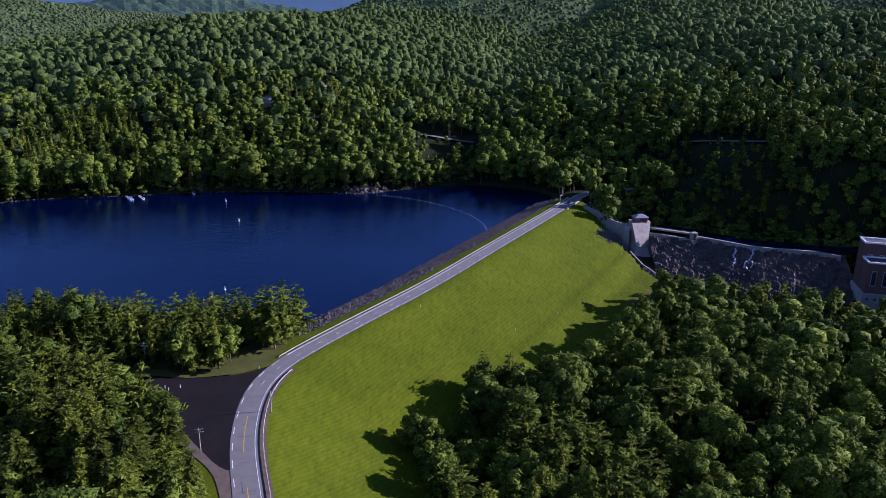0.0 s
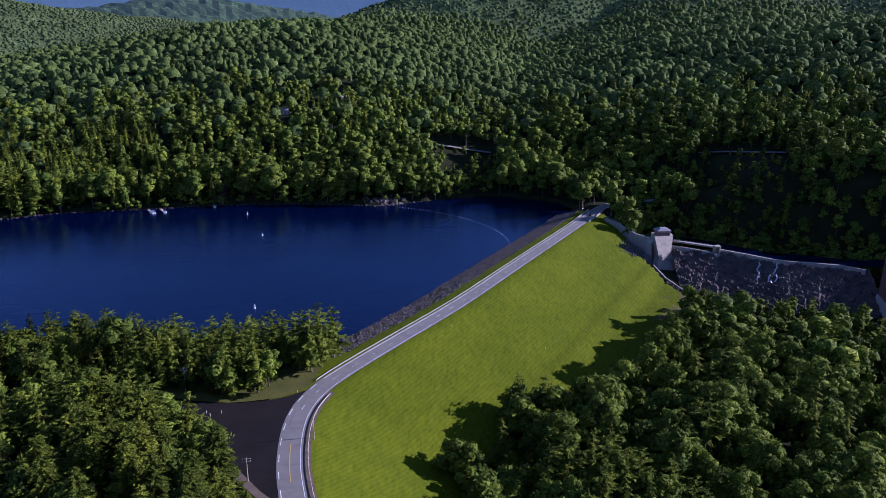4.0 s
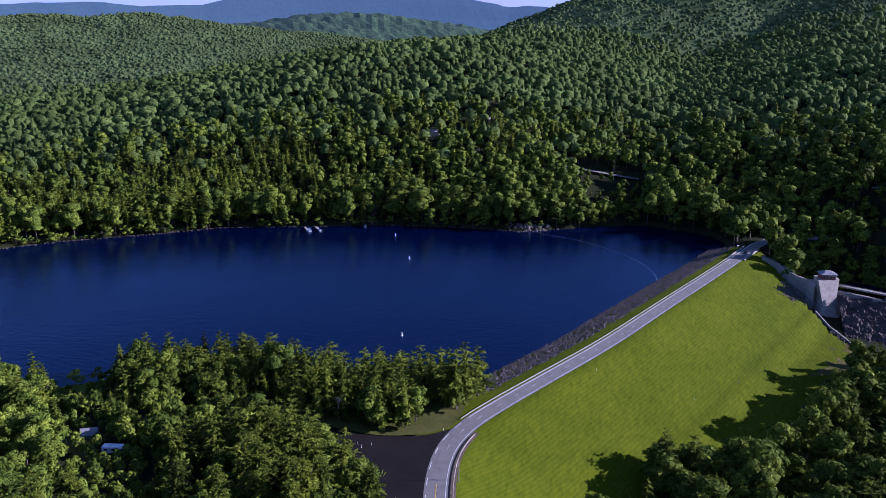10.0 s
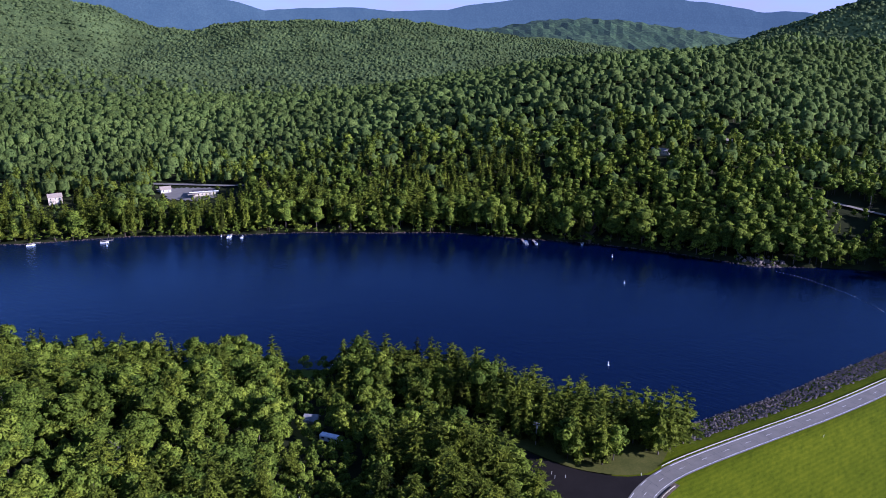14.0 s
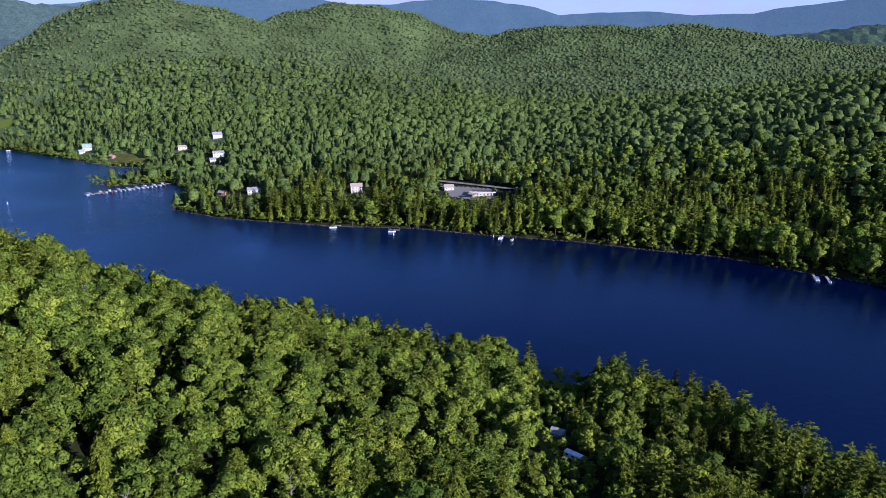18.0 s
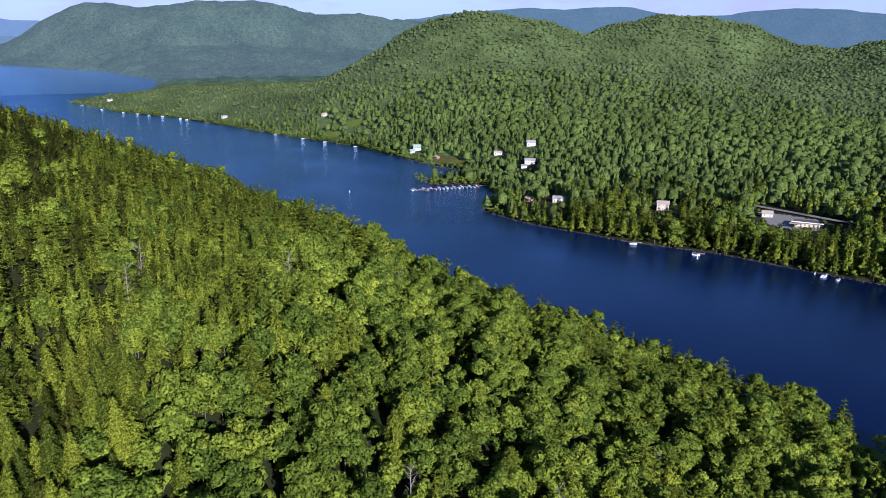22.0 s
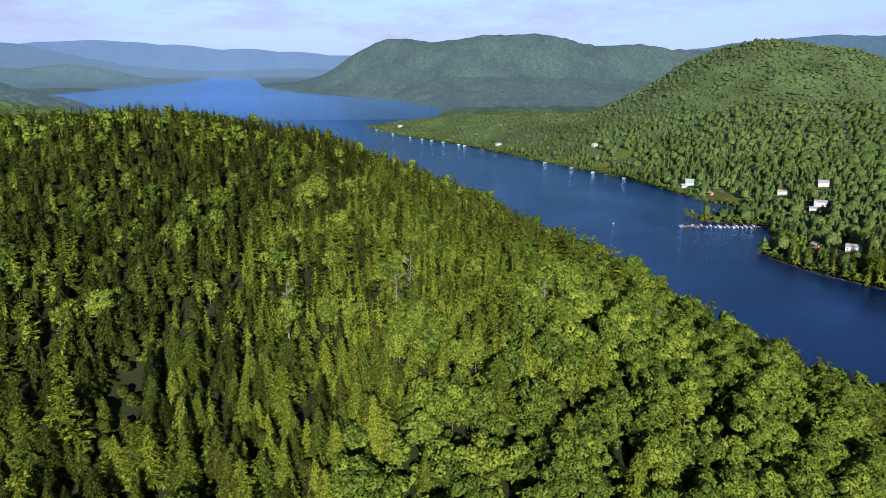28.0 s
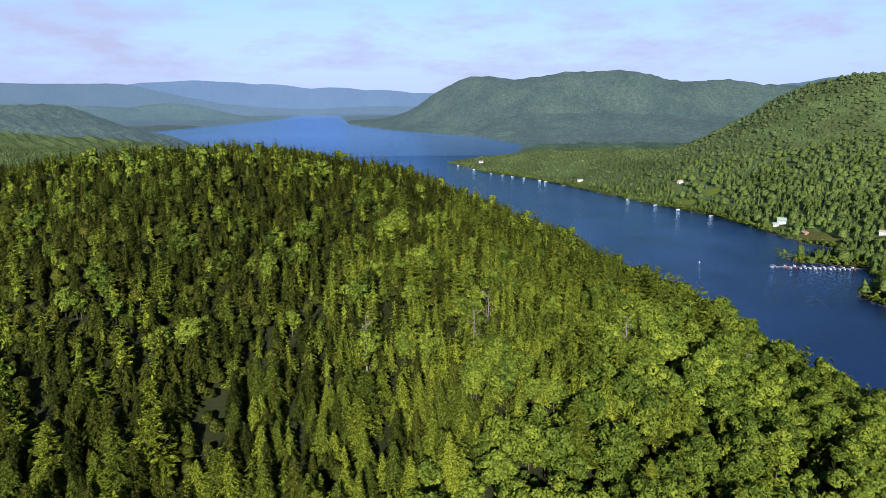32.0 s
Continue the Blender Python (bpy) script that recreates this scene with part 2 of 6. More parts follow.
def grass_material():
    """Mown grass: patches, and fine swaths that run down the slope."""
    m = surface("mown_grass", (0.050, 0.073, 0.001), (0.092, 0.114, 0.002), 0.035, 0.95, 0.5, 1.6)
    n, l, b = m.node_tree.nodes, m.node_tree.links, m.node_tree.nodes["Principled BSDF"]
    w = n.new("ShaderNodeTexWave")
    w.inputs["Scale"].default_value, w.inputs["Distortion"].default_value, w.inputs["Detail"].default_value, w.inputs["Detail Scale"].default_value = 0.20, 2.2, 2, 1.0
    l.new(coords(n, l, (1, 1, 1), radians(24.3)), w.inputs["Vector"])
    r = ramp(n, [(0.15, (0.90, 0.92, 0.94)), (0.85, (1.05, 1.04, 1.0))])
    l.new(w.outputs["Fac"], r.inputs["Fac"])
    x = n.new("ShaderNodeMix")
    x.data_type, x.blend_type = "RGBA", "MULTIPLY"
    x.inputs[0].default_value = 1.0
    src = b.inputs["Base Color"].links[0].from_socket
    l.new(src, x.inputs[6])
    l.new(r.outputs["Color"], x.inputs[7])
    tufts = noise_tex(n, l, 0.55, 6, 0.72, coords(n, l, (1, 0.35, 1), radians(24.3)))
    worn = ramp(n, [(0.34, (0.74, 0.78, 0.8)), (0.5, (1, 1, 1)), (0.68, (1.26, 1.16, 1.2))])
    l.new(tufts.outputs["Fac"], worn.inputs["Fac"])
    y = n.new("ShaderNodeMix")
    y.data_type, y.blend_type = "RGBA", "MULTIPLY"
    y.inputs[0].default_value = 1.0
    l.new(x.outputs[2], y.inputs[6])
    l.new(worn.outputs["Color"], y.inputs[7])
    l.new(y.outputs[2], b.inputs["Base Color"])
    b.inputs["Specular IOR Level"].default_value = 0.05
    return m


M_GRASS = grass_material()
M_LAWN = surface("lawn", (0.060, 0.095, 0.012), (0.120, 0.150, 0.020), 0.06, 0.95, 0.5, 1.6)
M_ROUGH = surface("rough_grass", (0.040, 0.052, 0.010), (0.110, 0.108, 0.026), 0.12, 0.95, 0.5, 1.6)
M_GRAVEL = surface("gravel", (0.075, 0.058, 0.042), (0.17, 0.135, 0.10), 0.3, 0.9, 0.4, 5)
M_TAR = surface("tar_seal", (0.05, 0.05, 0.055), (0.08, 0.08, 0.085), 1.0, 0.6, 0.1)
M_BRICK = surface("brown_brick", (0.10, 0.058, 0.046), (0.17, 0.10, 0.08), 0.5, 0.9, 0.3, 6)
M_ROOF_GREY = surface("grey_shingles", (0.16, 0.16, 0.17), (0.30, 0.30, 0.31), 0.6, 0.85, 0.4, 5)
M_ROOF_GREEN = surface("green_metal_roof", (0.16, 0.24, 0.20), (0.26, 0.34, 0.29), 0.6, 0.5, 0.1, 5)
M_ROOF_DARK = surface("tarred_roof", (0.045, 0.04, 0.042), (0.09, 0.08, 0.08), 0.4, 0.85, 0.3, 5)
M_ROOF_TAN = surface("tan_shingles", (0.26, 0.21, 0.16), (0.38, 0.32, 0.26), 0.6, 0.85, 0.4, 5)
M_SIDING = surface("white_siding", (0.46, 0.46, 0.44), (0.62, 0.62, 0.60), 0.4, 0.6, 0.1, 4)
M_BEIGE = surface("beige_siding", (0.52, 0.45, 0.33), (0.66, 0.58, 0.44), 0.4, 0.7, 0.1, 4)
M_RED = surface("red_boards", (0.22, 0.075, 0.05), (0.34, 0.12, 0.08), 0.6, 0.8, 0.2, 5)
M_WOOD = surface("weathered_wood", (0.22, 0.19, 0.16), (0.42, 0.37, 0.31), 0.8, 0.85, 0.3, 7)
M_CANVAS = surface("blue_canvas", (0.03, 0.07, 0.16), (0.06, 0.12, 0.25), 0.8, 0.8, 0.1, 5)
M_HULL = surface("white_hull", (0.70, 0.70, 0.70), (0.82, 0.82, 0.82), 0.8, 0.35, 0.03, 5)
M_HULL_RED = surface("red_hull", (0.32, 0.04, 0.03), (0.45, 0.07, 0.05), 0.8, 0.35, 0.03, 5)
M_RUBBER = surface("black_rubber", (0.015, 0.015, 0.016), (0.03, 0.03, 0.03), 2.0, 0.8, 0.1)
M_CAR = surface("dark_car_paint", (0.02, 0.021, 0.024), (0.03, 0.031, 0.035), 0.3, 0.25, 0.0, metal=0.3)
M_RAIL = surface("weathered_guardrail", (0.30, 0.28, 0.21), (0.46, 0.43, 0.34), 0.6, 0.6, 0.1, 5)
M_FOAM = surface("white_water", (0.25, 0.25, 0.27), (0.6, 0.6, 0.62), 1.2, 0.6, 0.5, 6)
M_STONE = surface("riprap_stone", (0.045, 0.040, 0.040), (0.21, 0.175, 0.158), 0.35, 0.9, 0.5, 4)


def glass_material():
    m, n, l, b = shader("window_glass")
    b.inputs["Base Color"].default_value, b.inputs["Roughness"].default_value = (0.02, 0.025, 0.03, 1), 0.05
    return m


M_GLASS = glass_material()
M_ASPHALT = surface("worn_asphalt", (0.125, 0.119, 0.106), (0.190, 0.180, 0.160), 0.25, 0.85, 0.2, 8)
M_BLACKTOP = surface("fresh_blacktop", (0.009, 0.0078, 0.0078), (0.019, 0.0165, 0.016), 0.12, 0.92, 0.2, 8)
M_CONCRETE = surface("concrete", (0.20, 0.18, 0.145), (0.42, 0.375, 0.31), 0.35, 0.85, 0.3, 6)
M_ROCK = surface("rock", (0.007, 0.006, 0.005), (0.115, 0.086, 0.068), 0.16, 0.85, 0.8, 0.9)
M_PAINT = surface("white_paint", (0.70, 0.70, 0.68), (0.82, 0.82, 0.80), 1.0, 0.5, 0.05)
M_YELLOW = surface("yellow_line", (0.45, 0.30, 0.04), (0.62, 0.42, 0.06), 1.0, 0.7, 0.05)
M_STEEL = surface("galvanised_steel", (0.42, 0.43, 0.44), (0.60, 0.61, 0.62), 1.5, 0.45, 0.05, metal=0.7)


def water_material():
    m, n, l, b = shader("lake_water")
    b.inputs["Roughness"].default_value, b.inputs["Specular IOR Level"].default_value = 0.6, 0.0
    gloss, fres, both = n.new("ShaderNodeBsdfGlossy"), n.new("ShaderNodeFresnel"), n.new("ShaderNodeMixShader")
    gloss.inputs["Color"].default_value, gloss.inputs["Roughness"].default_value = (0.58, 0.78, 1.0, 1), 0.06
    fres.inputs["IOR"].default_value = 1.30
    v = coords(n, l, (0.25, 0.9, 1), radians(25))
    fine, broad = noise_tex(n, l, 0.55, 4, 0.6, v), noise_tex(n, l, 0.012, 3, 0.5, coords(n, l))
    mul = n.new("ShaderNodeMath")
    mul.operation = "MULTIPLY"
    l.new(fine.outputs["Fac"], mul.inputs[0])
    l.new(broad.outputs["Fac"], mul.inputs[1])
    bp = n.new("ShaderNodeBump")
    bp.inputs["Distance"].default_value = 1.1
    l.new(mul.outputs[0], bp.inputs["Height"])
    l.new(bp.outputs["Normal"], b.inputs["Normal"])
    l.new(bp.outputs["Normal"], gloss.inputs["Normal"])
    l.new(bp.outputs["Normal"], fres.inputs["Normal"])
    l.new(fres.outputs[0], both.inputs[0])
    l.new(b.outputs["BSDF"], both.inputs[1])
    l.new(gloss.outputs["BSDF"], both.inputs[2])
    l.new(both.outputs["Shader"], n["Material Output"].inputs["Surface"])
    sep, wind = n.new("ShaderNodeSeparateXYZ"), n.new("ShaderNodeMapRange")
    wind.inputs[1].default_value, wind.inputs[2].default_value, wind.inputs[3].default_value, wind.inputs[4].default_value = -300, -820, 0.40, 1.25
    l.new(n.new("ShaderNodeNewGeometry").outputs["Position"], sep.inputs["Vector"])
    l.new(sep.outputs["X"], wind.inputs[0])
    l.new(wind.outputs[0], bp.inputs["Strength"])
    # Base colour brightens westward, painting sky reflection into the water, not real depth.
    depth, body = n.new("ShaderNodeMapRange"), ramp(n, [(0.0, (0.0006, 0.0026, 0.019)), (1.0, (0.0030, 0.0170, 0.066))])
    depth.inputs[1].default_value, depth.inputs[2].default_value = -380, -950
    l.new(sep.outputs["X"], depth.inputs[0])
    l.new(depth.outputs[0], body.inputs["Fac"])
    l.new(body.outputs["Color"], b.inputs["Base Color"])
    return m


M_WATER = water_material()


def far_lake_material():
    """The far lake, with a blue glow that grows with distance to stand for reflected sky."""
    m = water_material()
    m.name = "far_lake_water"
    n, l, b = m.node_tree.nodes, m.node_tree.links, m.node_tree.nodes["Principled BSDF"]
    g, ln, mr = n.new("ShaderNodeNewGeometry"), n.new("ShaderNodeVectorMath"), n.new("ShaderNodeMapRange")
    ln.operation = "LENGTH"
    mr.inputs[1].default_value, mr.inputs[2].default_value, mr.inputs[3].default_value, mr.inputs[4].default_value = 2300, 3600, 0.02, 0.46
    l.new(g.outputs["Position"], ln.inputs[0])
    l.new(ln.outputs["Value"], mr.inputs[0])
    # Emission added in place of the sky that the far water should reflect.
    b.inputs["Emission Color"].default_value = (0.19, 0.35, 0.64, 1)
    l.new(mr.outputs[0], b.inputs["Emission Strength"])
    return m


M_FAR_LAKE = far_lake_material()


# ---- mesh helpers ----
def mesh_np(name, verts, faces, mats, index=None, smooth=False):
    """A mesh from arrays of corners and of faces (all triangles or all quads)."""
    verts, faces = np.asarray(verts, np.float32).reshape(-1, 3), np.asarray(faces, np.int32)
    me = bpy.data.meshes.new(name)
    k = faces.shape[1]
    me.vertices.add(len(verts))
    me.vertices.foreach_set("co", verts.ravel())
    me.loops.add(faces.size)
    me.loops.foreach_set("vertex_index", faces.ravel())
    me.polygons.add(len(faces))
    me.polygons.foreach_set("loop_start", np.arange(0, faces.size, k, dtype=np.int32))
    me.polygons.foreach_set("loop_total", np.full(len(faces), k, np.int32))
    for m in mats:
        me.materials.append(m)
    if index is not None:
        me.polygons.foreach_set("material_index", np.asarray(index, np.int32))
    me.polygons.foreach_set("use_smooth", np.full(len(faces), smooth))
    me.update(calc_edges=True)
    return me


def part(name, bm, material, parent=None, label="", smooth=False):
    """Links a bmesh as one mesh object, under a thing or a part."""
    me = bpy.data.meshes.new(name)
    bm.to_mesh(me)
    bm.free()
    if material:
        me.materials.append(material)
    if smooth:
        me.polygons.foreach_set("use_smooth", np.full(len(me.polygons), True))
    ob = new(name, me)
    if parent:
        ob.parent = parent
    return tagged(ob, label)


def box(bm, size, at=(0, 0, 0), rz=0.0, bevel=0.0, taper=1.0):
    """Adds a box with its base at height at[2]."""
    made = bmesh.ops.create_cube(bm, size=1.0)["verts"]
    for v in made:
        s = taper if v.co.z > 0 else 1.0
        v.co = Vector((v.co.x * size[0] * s, v.co.y * size[1] * s, (v.co.z + 0.5) * size[2]))
    if bevel:
        edges = list({e for v in made for e in v.link_edges})
        made = [v for v in bmesh.ops.bevel(bm, geom=edges, offset=bevel, segments=1, affect="EDGES")["verts"]] + [v for v in made if v.is_valid]
    m = Matrix.Translation(at) @ Matrix.Rotation(rz, 4, "Z")
    for v in set(made):
        v.co = m @ v.co
    return bm


def rod(bm, a, b, r0, r1=None, sides=6):
    """Adds a tapered rod from a to b."""
    a, b = Vector(a), Vector(b)
    turn = (b - a).to_track_quat("Z", "Y").to_matrix().to_4x4()
    bmesh.ops.create_cone(bm, cap_ends=True, segments=sides, radius1=r0, radius2=r0 if r1 is None else r1, depth=(b - a).length,
                          matrix=Matrix.Translation((a + b) / 2) @ turn)
    return bm


# ---- plan: shores, ridges, ground heights ----
EYE = np.array([-20.0, 3.0, 167.0])                 # the middle of the flight, from which the far land is laid out
NEAR_SHORE = [(-95, 272), (-118, 262), (-160, 264), (-205, 264), (-237, 249), (-256, 233), (-300, 208), (-350, 176), (-420, 125), (-500, 70), (-590, -5),
              (-660, -90), (-760, -190), (-930, -350), (-1350, -720), (-2100, -1500), (-3345, -2556), (-4540, -3824), (-7500, -5000), (-10400, -6237)]
FAR_SHORE = [(-16800, -9300), (-14500, -7100), (-7255, -3449), (-5532, -2328), (-4675, -1602), (-4120, -1124), (-3300, -700), (-2500, -560), (-2180, -698),
             (-1878, -498), (-1703, -319), (-1495, -165), (-1326, -43), (-1204, 53), (-1088, 110), (-996, 150), (-966, 184), (-905, 165), (-890, 118), (-872, 128), (-862, 192),
             (-790, 190), (-728, 157), (-668, 187), (-629, 224), (-592, 257), (-544, 318), (-482, 367), (-437, 410), (-382, 447), (-347, 475), (-294, 493), (-239, 515),
             (-173, 528), (-117, 530), (-84, 550), (-34, 574), (14, 560), (35, 532), (22, 508)]
DAM_WATER = [(8, 487), (-11, 450), (-42, 394), (-65, 336), (-83, 292)]
LAKE = np.array(NEAR_SHORE + FAR_SHORE + DAM_WATER, float)


def seg_dist(x, y, line, closed=False):
    """Distance from points to a line of corners, with the nearest place along it and the side (positive: right)."""
    line = np.asarray(line, float)
    ends = np.roll(line, -1, 0) if closed else line[1:]
    best, along, side, run = np.full(x.shape, 1e12), np.zeros(x.shape), np.ones(x.shape), 0.0
    for (ax, ay), (bx, by) in zip(line[:, :2], ends[:, :2]):
        dx, dy = bx - ax, by - ay
        ln = math.hypot(dx, dy) + 1e-9
        t = np.clip(((x - ax) * dx + (y - ay) * dy) / ln**2, 0, 1)
        d = np.hypot(x - ax - t * dx, y - ay - t * dy)
        closer = d < best
        best = np.where(closer, d, best)
        along = np.where(closer, run + t * ln, along)
        side = np.where(closer, np.sign((x - ax) * dy - (y - ay) * dx), side)
        run += ln
    return best, along, side


def inside(x, y, poly):
    res = np.zeros(x.shape, bool)
    for (ax, ay), (bx, by) in zip(poly, np.roll(poly, -1, 0)):
        cross = (ay > y) != (by > y)
        res ^= cross & (x < (bx - ax) * (y - ay) / ((by - ay) if by != ay else 1e-9) + ax)
    return res


def shore_dist(x, y):
    """Positive on land, negative on the lake."""
    return np.where(inside(x, y, LAKE), -1.0, 1.0) * seg_dist(x, y, LAKE, True)[0]


def step(a, b, v):
    t = np.clip((v - a) / (b - a), 0, 1)
    return t * t * (3 - 2 * t)


# Ridges: width of the slope, and the crest as bearing (degrees to the left of +y), rise over the eye (degrees) and distance.
RIDGES = {
    "valley_side": (400, [(56, -9.8, 980), (48, -8.0, 1000), (40, -6.0, 1080), (34, -4.8, 1150), (29.8, -3.94, 1190), (25.5, -2.94, 1190), (21.5, -2.10, 1200), (18.6, -1.91, 1080), (16, -1.79, 1150), (13.6, -1.66, 1280), (10.8, -1.10, 1400),
                          (7.8, -0.17, 1650), (4.9, 1.34, 1800), (3, 2.3, 1850), (0, 3.9, 1950), (-4, 5.2, 2050), (-9, 5.8, 2150)]),
    "shaded_spur": (430, [(-13, 2.6, 1900), (-15, 0.8, 1600), (-17.5, -0.8, 1280), (-21, -1.5, 1100), (-26, -1.1, 1080), (-34, -1.0, 1100), (-48, -2.8, 1150)]),
    "north_mountain": (520, [(-9, 5.6, 2200), (-16, 4.2, 2250), (-24, 3.6, 2250), (-34, 3.2, 2250), (-46, 2.0, 2250)]),
    "gorge_shoulder": (90, [(-60, -12, 430), (-41.4, -11.8, 529), (-34, -10.2, 620), (-28.8, -8.4, 727)]),
    "knob_ridge": (540, [(86, -1.3, 1960, 120), (83.9, 0.3, 1960, 130), (82.2, 1.4, 1950, 180), (80.3, 2.05, 1930, 260), (78.4, 2.3, 1900, 330), (76.4, 2.0, 1930, 380), (74.3, 1.3, 2000, 380), (71.6, 0.6, 2100, 420), (69, 0.8, 2150, 380), (67, 1.5, 2200, 300),
                         (64.5, 2.1, 2250, 300), (62.4, 1.95, 2250, 280), (60.2, 1.55, 2280, 270), (58.5, 0.7, 2300, 280), (56, 0.05, 2300, 380), (53.5, -0.4, 2300, 480), (51.5, -0.4, 2300), (49.5, 0.0, 2300), (47, 0.5, 2300), (44.8, 0.55, 2300), (42.2, 0.3, 2300), (39.5, 0.55, 2300),
                         (37.5, 0.4, 2300, 440), (35.4, 0.0, 2320, 440), (33, -0.3, 2350, 480), (29, -0.7, 2400), (25, -1.7, 2500), (20, -2.4, 2600)]),
    "knob_foot": (330, [(107, -3.6, 2250), (97, -3.2, 2050), (92, -3.0, 1950), (88, -2.8, 1900), (83, -2.4, 1650), (76, -1.7, 1600), (66, -1.4, 1700), (58, -2.2, 1800)]),
    "low_bench": (420, [(60, -5.2, 1250), (72, -4.6, 1350), (80, -4.2, 1500), (88, -4.0, 1700)]),
    "second_ridge": (620, [(34, -0.6, 3300), (29.3, -0.15, 3300), (27, 0.1, 3300), (24.7, 0.5, 3300), (22.5, 0.3, 3300), (20.9, 0.1, 3300), (18.5, -0.4, 3350), (16, -0.75, 3400), (13, -1.2, 3400)]),
    "lake_mountain": (680, [(117, -1.0, 9300), (115.4, -0.6, 9000), (113, -0.05, 7800), (110.8, 0.6, 7000), (108, 1.8, 6300), (105.3, 2.4, 5900), (103, 2.05, 5600), (101, 2.2, 5400), (98.2, 2.6, 5300), (94.9, 2.7, 5300), (92.4, 2.0, 5400), (90.8, 1.75, 5500), (87.8, 1.9, 5600), (86, 1.5, 5700), (82.4, 1.4, 5800), (79, 0.6, 5900)]),
    "mountain_foot": (760, [(114, -0.9, 6300), (110, -0.5, 5300), (106, -0.4, 4900), (101, -0.5, 4600), (95, -0.6, 4400), (89, -0.8, 4300), (83, -1.0, 4300)]),
    "south_hill": (520, [(150, 0.6, 2900), (142, -0.1, 2950), (139.2, -0.35, 3000), (137.6, -0.5, 3000), (136, -1.0, 3050), (134.2, -1.4, 3100), (132.5, -1.8, 3150), (130.3, -2.2, 3200), (127.6, -2.7, 3300)]),
    "south_hill_far": (800, [(150, 0.5, 5400), (139.2, 0.4, 5500), (137.2, 0.4, 5500), (135.5, -0.1, 5600), (134.2, -0.6, 5700), (131.3, -1.2, 5800)]),
    "south_shore": (1000, [(145, 0.6, 10500), (136, 0.5, 10500), (131, 0.15, 11000), (128.6, 0.5, 11200), (125.4, 0.6, 11400), (123.4, 0.35, 11700), (121.4, -0.3, 12200)]),
    "west_flank": (2000, [(150, 2.2, 18500), (138, 1.9, 18500), (135, 1.9, 18500), (132.5, 1.95, 18500), (131, 1.5, 18600), (128.5, 0.9, 18800), (125.5, 0.45, 19000)]),
    "blue_mountains": (1200, [(106, -0.2, 11500), (92, 1.3, 11500), (87, 1, 11500), (82.7, 1.6, 11500), (79.9, 2, 11500), (76, 2.3, 11500), (74.6, 2.4, 11500), (72, 2.25, 11500), (70, 2.4, 11500), (67.9, 2.45, 11500), (66.6, 2.15, 11500), (64, 1.8, 11500), (60.5, 1.8, 11500), (58.4, 2.1, 11500), (55.9, 2.25, 11500), (53.8, 2.15, 11500), (51.8, 1.9, 11500), (50.5, 1.4, 11500), (48.1, 1.1, 11500), (45, 1.3, 11500), (41.6, 1.35, 11500), (38.7, 1.1, 11500), (35.6, 1.2, 11500), (33, 1.2, 11500), (31.5, 1.7, 11500), (27, 2.3, 11500), (23, 2.4, 11500), (19, 2.1, 11500), (16.5, 1.75, 11500), (15.2, 1.5, 11500), (13.4, 0.95, 11500), (10.6, 1.1, 11500), (9, 0.6, 11500), (7.8, 0.2, 11500), (0, 0.1, 11500)]),
    "far_west_ridge": (3000, [(160, 1.6, 24000), (146, 1.9, 24000), (139, 1.8, 24000), (132, 1.7, 24000), (129.3, 1.95, 24000), (126.7, 2.1, 24000), (124.6, 2.0, 24000), (123.3, 1.75, 24000), (121.6, 1.85, 24000), (120.4, 1.65, 24000), (119.4, 1.5, 24000), (118.4, 1.45, 24000), (116.7, 1.6, 24000), (115, 1.35, 24000), (113.4, 1.4, 24000), (110.8, 1.15, 24000), (104, 1.1, 24000)]),
}


def crest_line(rows, w):
    """Crest corners as x, y, height and reach of the slope."""
    out = []
    for az, el, r, *own in rows:
        a = radians(az)
        out.append((EYE[0] - r * math.sin(a), EYE[1] + r * math.cos(a), EYE[2] + r * math.tan(radians(el)), own[0] if own else w))
    return np.array(out)


CRESTS = {k: crest_line(rows, w) for k, (w, rows) in RIDGES.items()}
NEAR_HILL = (-341.0, -237.0, 123.0, 299.0, 273.0, 0.50)      # middle, height, two reaches and turn


def ridge_height(x, y, line):
    best = np.zeros(x.shape)
    for (ax, ay, az, aw), (bx, by, bz, bw) in zip(line, line[1:]):
        dx, dy = bx - ax, by - ay
        t = np.clip(((x - ax) * dx + (y - ay) * dy) / (dx * dx + dy * dy), 0, 1)
        d2 = (x - ax - t * dx) ** 2 + (y - ay - t * dy) ** 2
        best = np.maximum(best, (az + (bz - az) * t - 26.0) * np.exp(-d2 / (aw + (bw - aw) * t) ** 2))
    return best


# The road over the dam (its middle), from the near bend to the far abutment and on.
ROAD = np.array([(-36, 84), (-52, 122), (-67.5, 158), (-73.5, 171), (-79.5, 186), (-84.3, 205), (-85.5, 220), (-83, 234), (-77, 249), (-58.8, 285), (-37.6, 326), (-12.6, 384), (23.2, 464), (40.8, 506), (50, 527), (66, 543), (92, 552), (125, 553)], float)
CREST_Z = 6.5
PAVE = np.array([(-165, 226), (-150, 221.5), (-126, 219), (-111, 219.5), (-95, 225), (-84, 236), (-80, 205), (-71, 172), (-78.5, 168), (-95, 183), (-103, 191), (-119, 208), (-150, 213), (-165, 216)], float)


FOREBAY = np.array([(96, 478), (118, 464), (148, 447), (172, 443), (198, 437), (228, 446), (227, 458), (199, 450), (174, 457), (150, 460), (122, 478), (98, 490)], float)


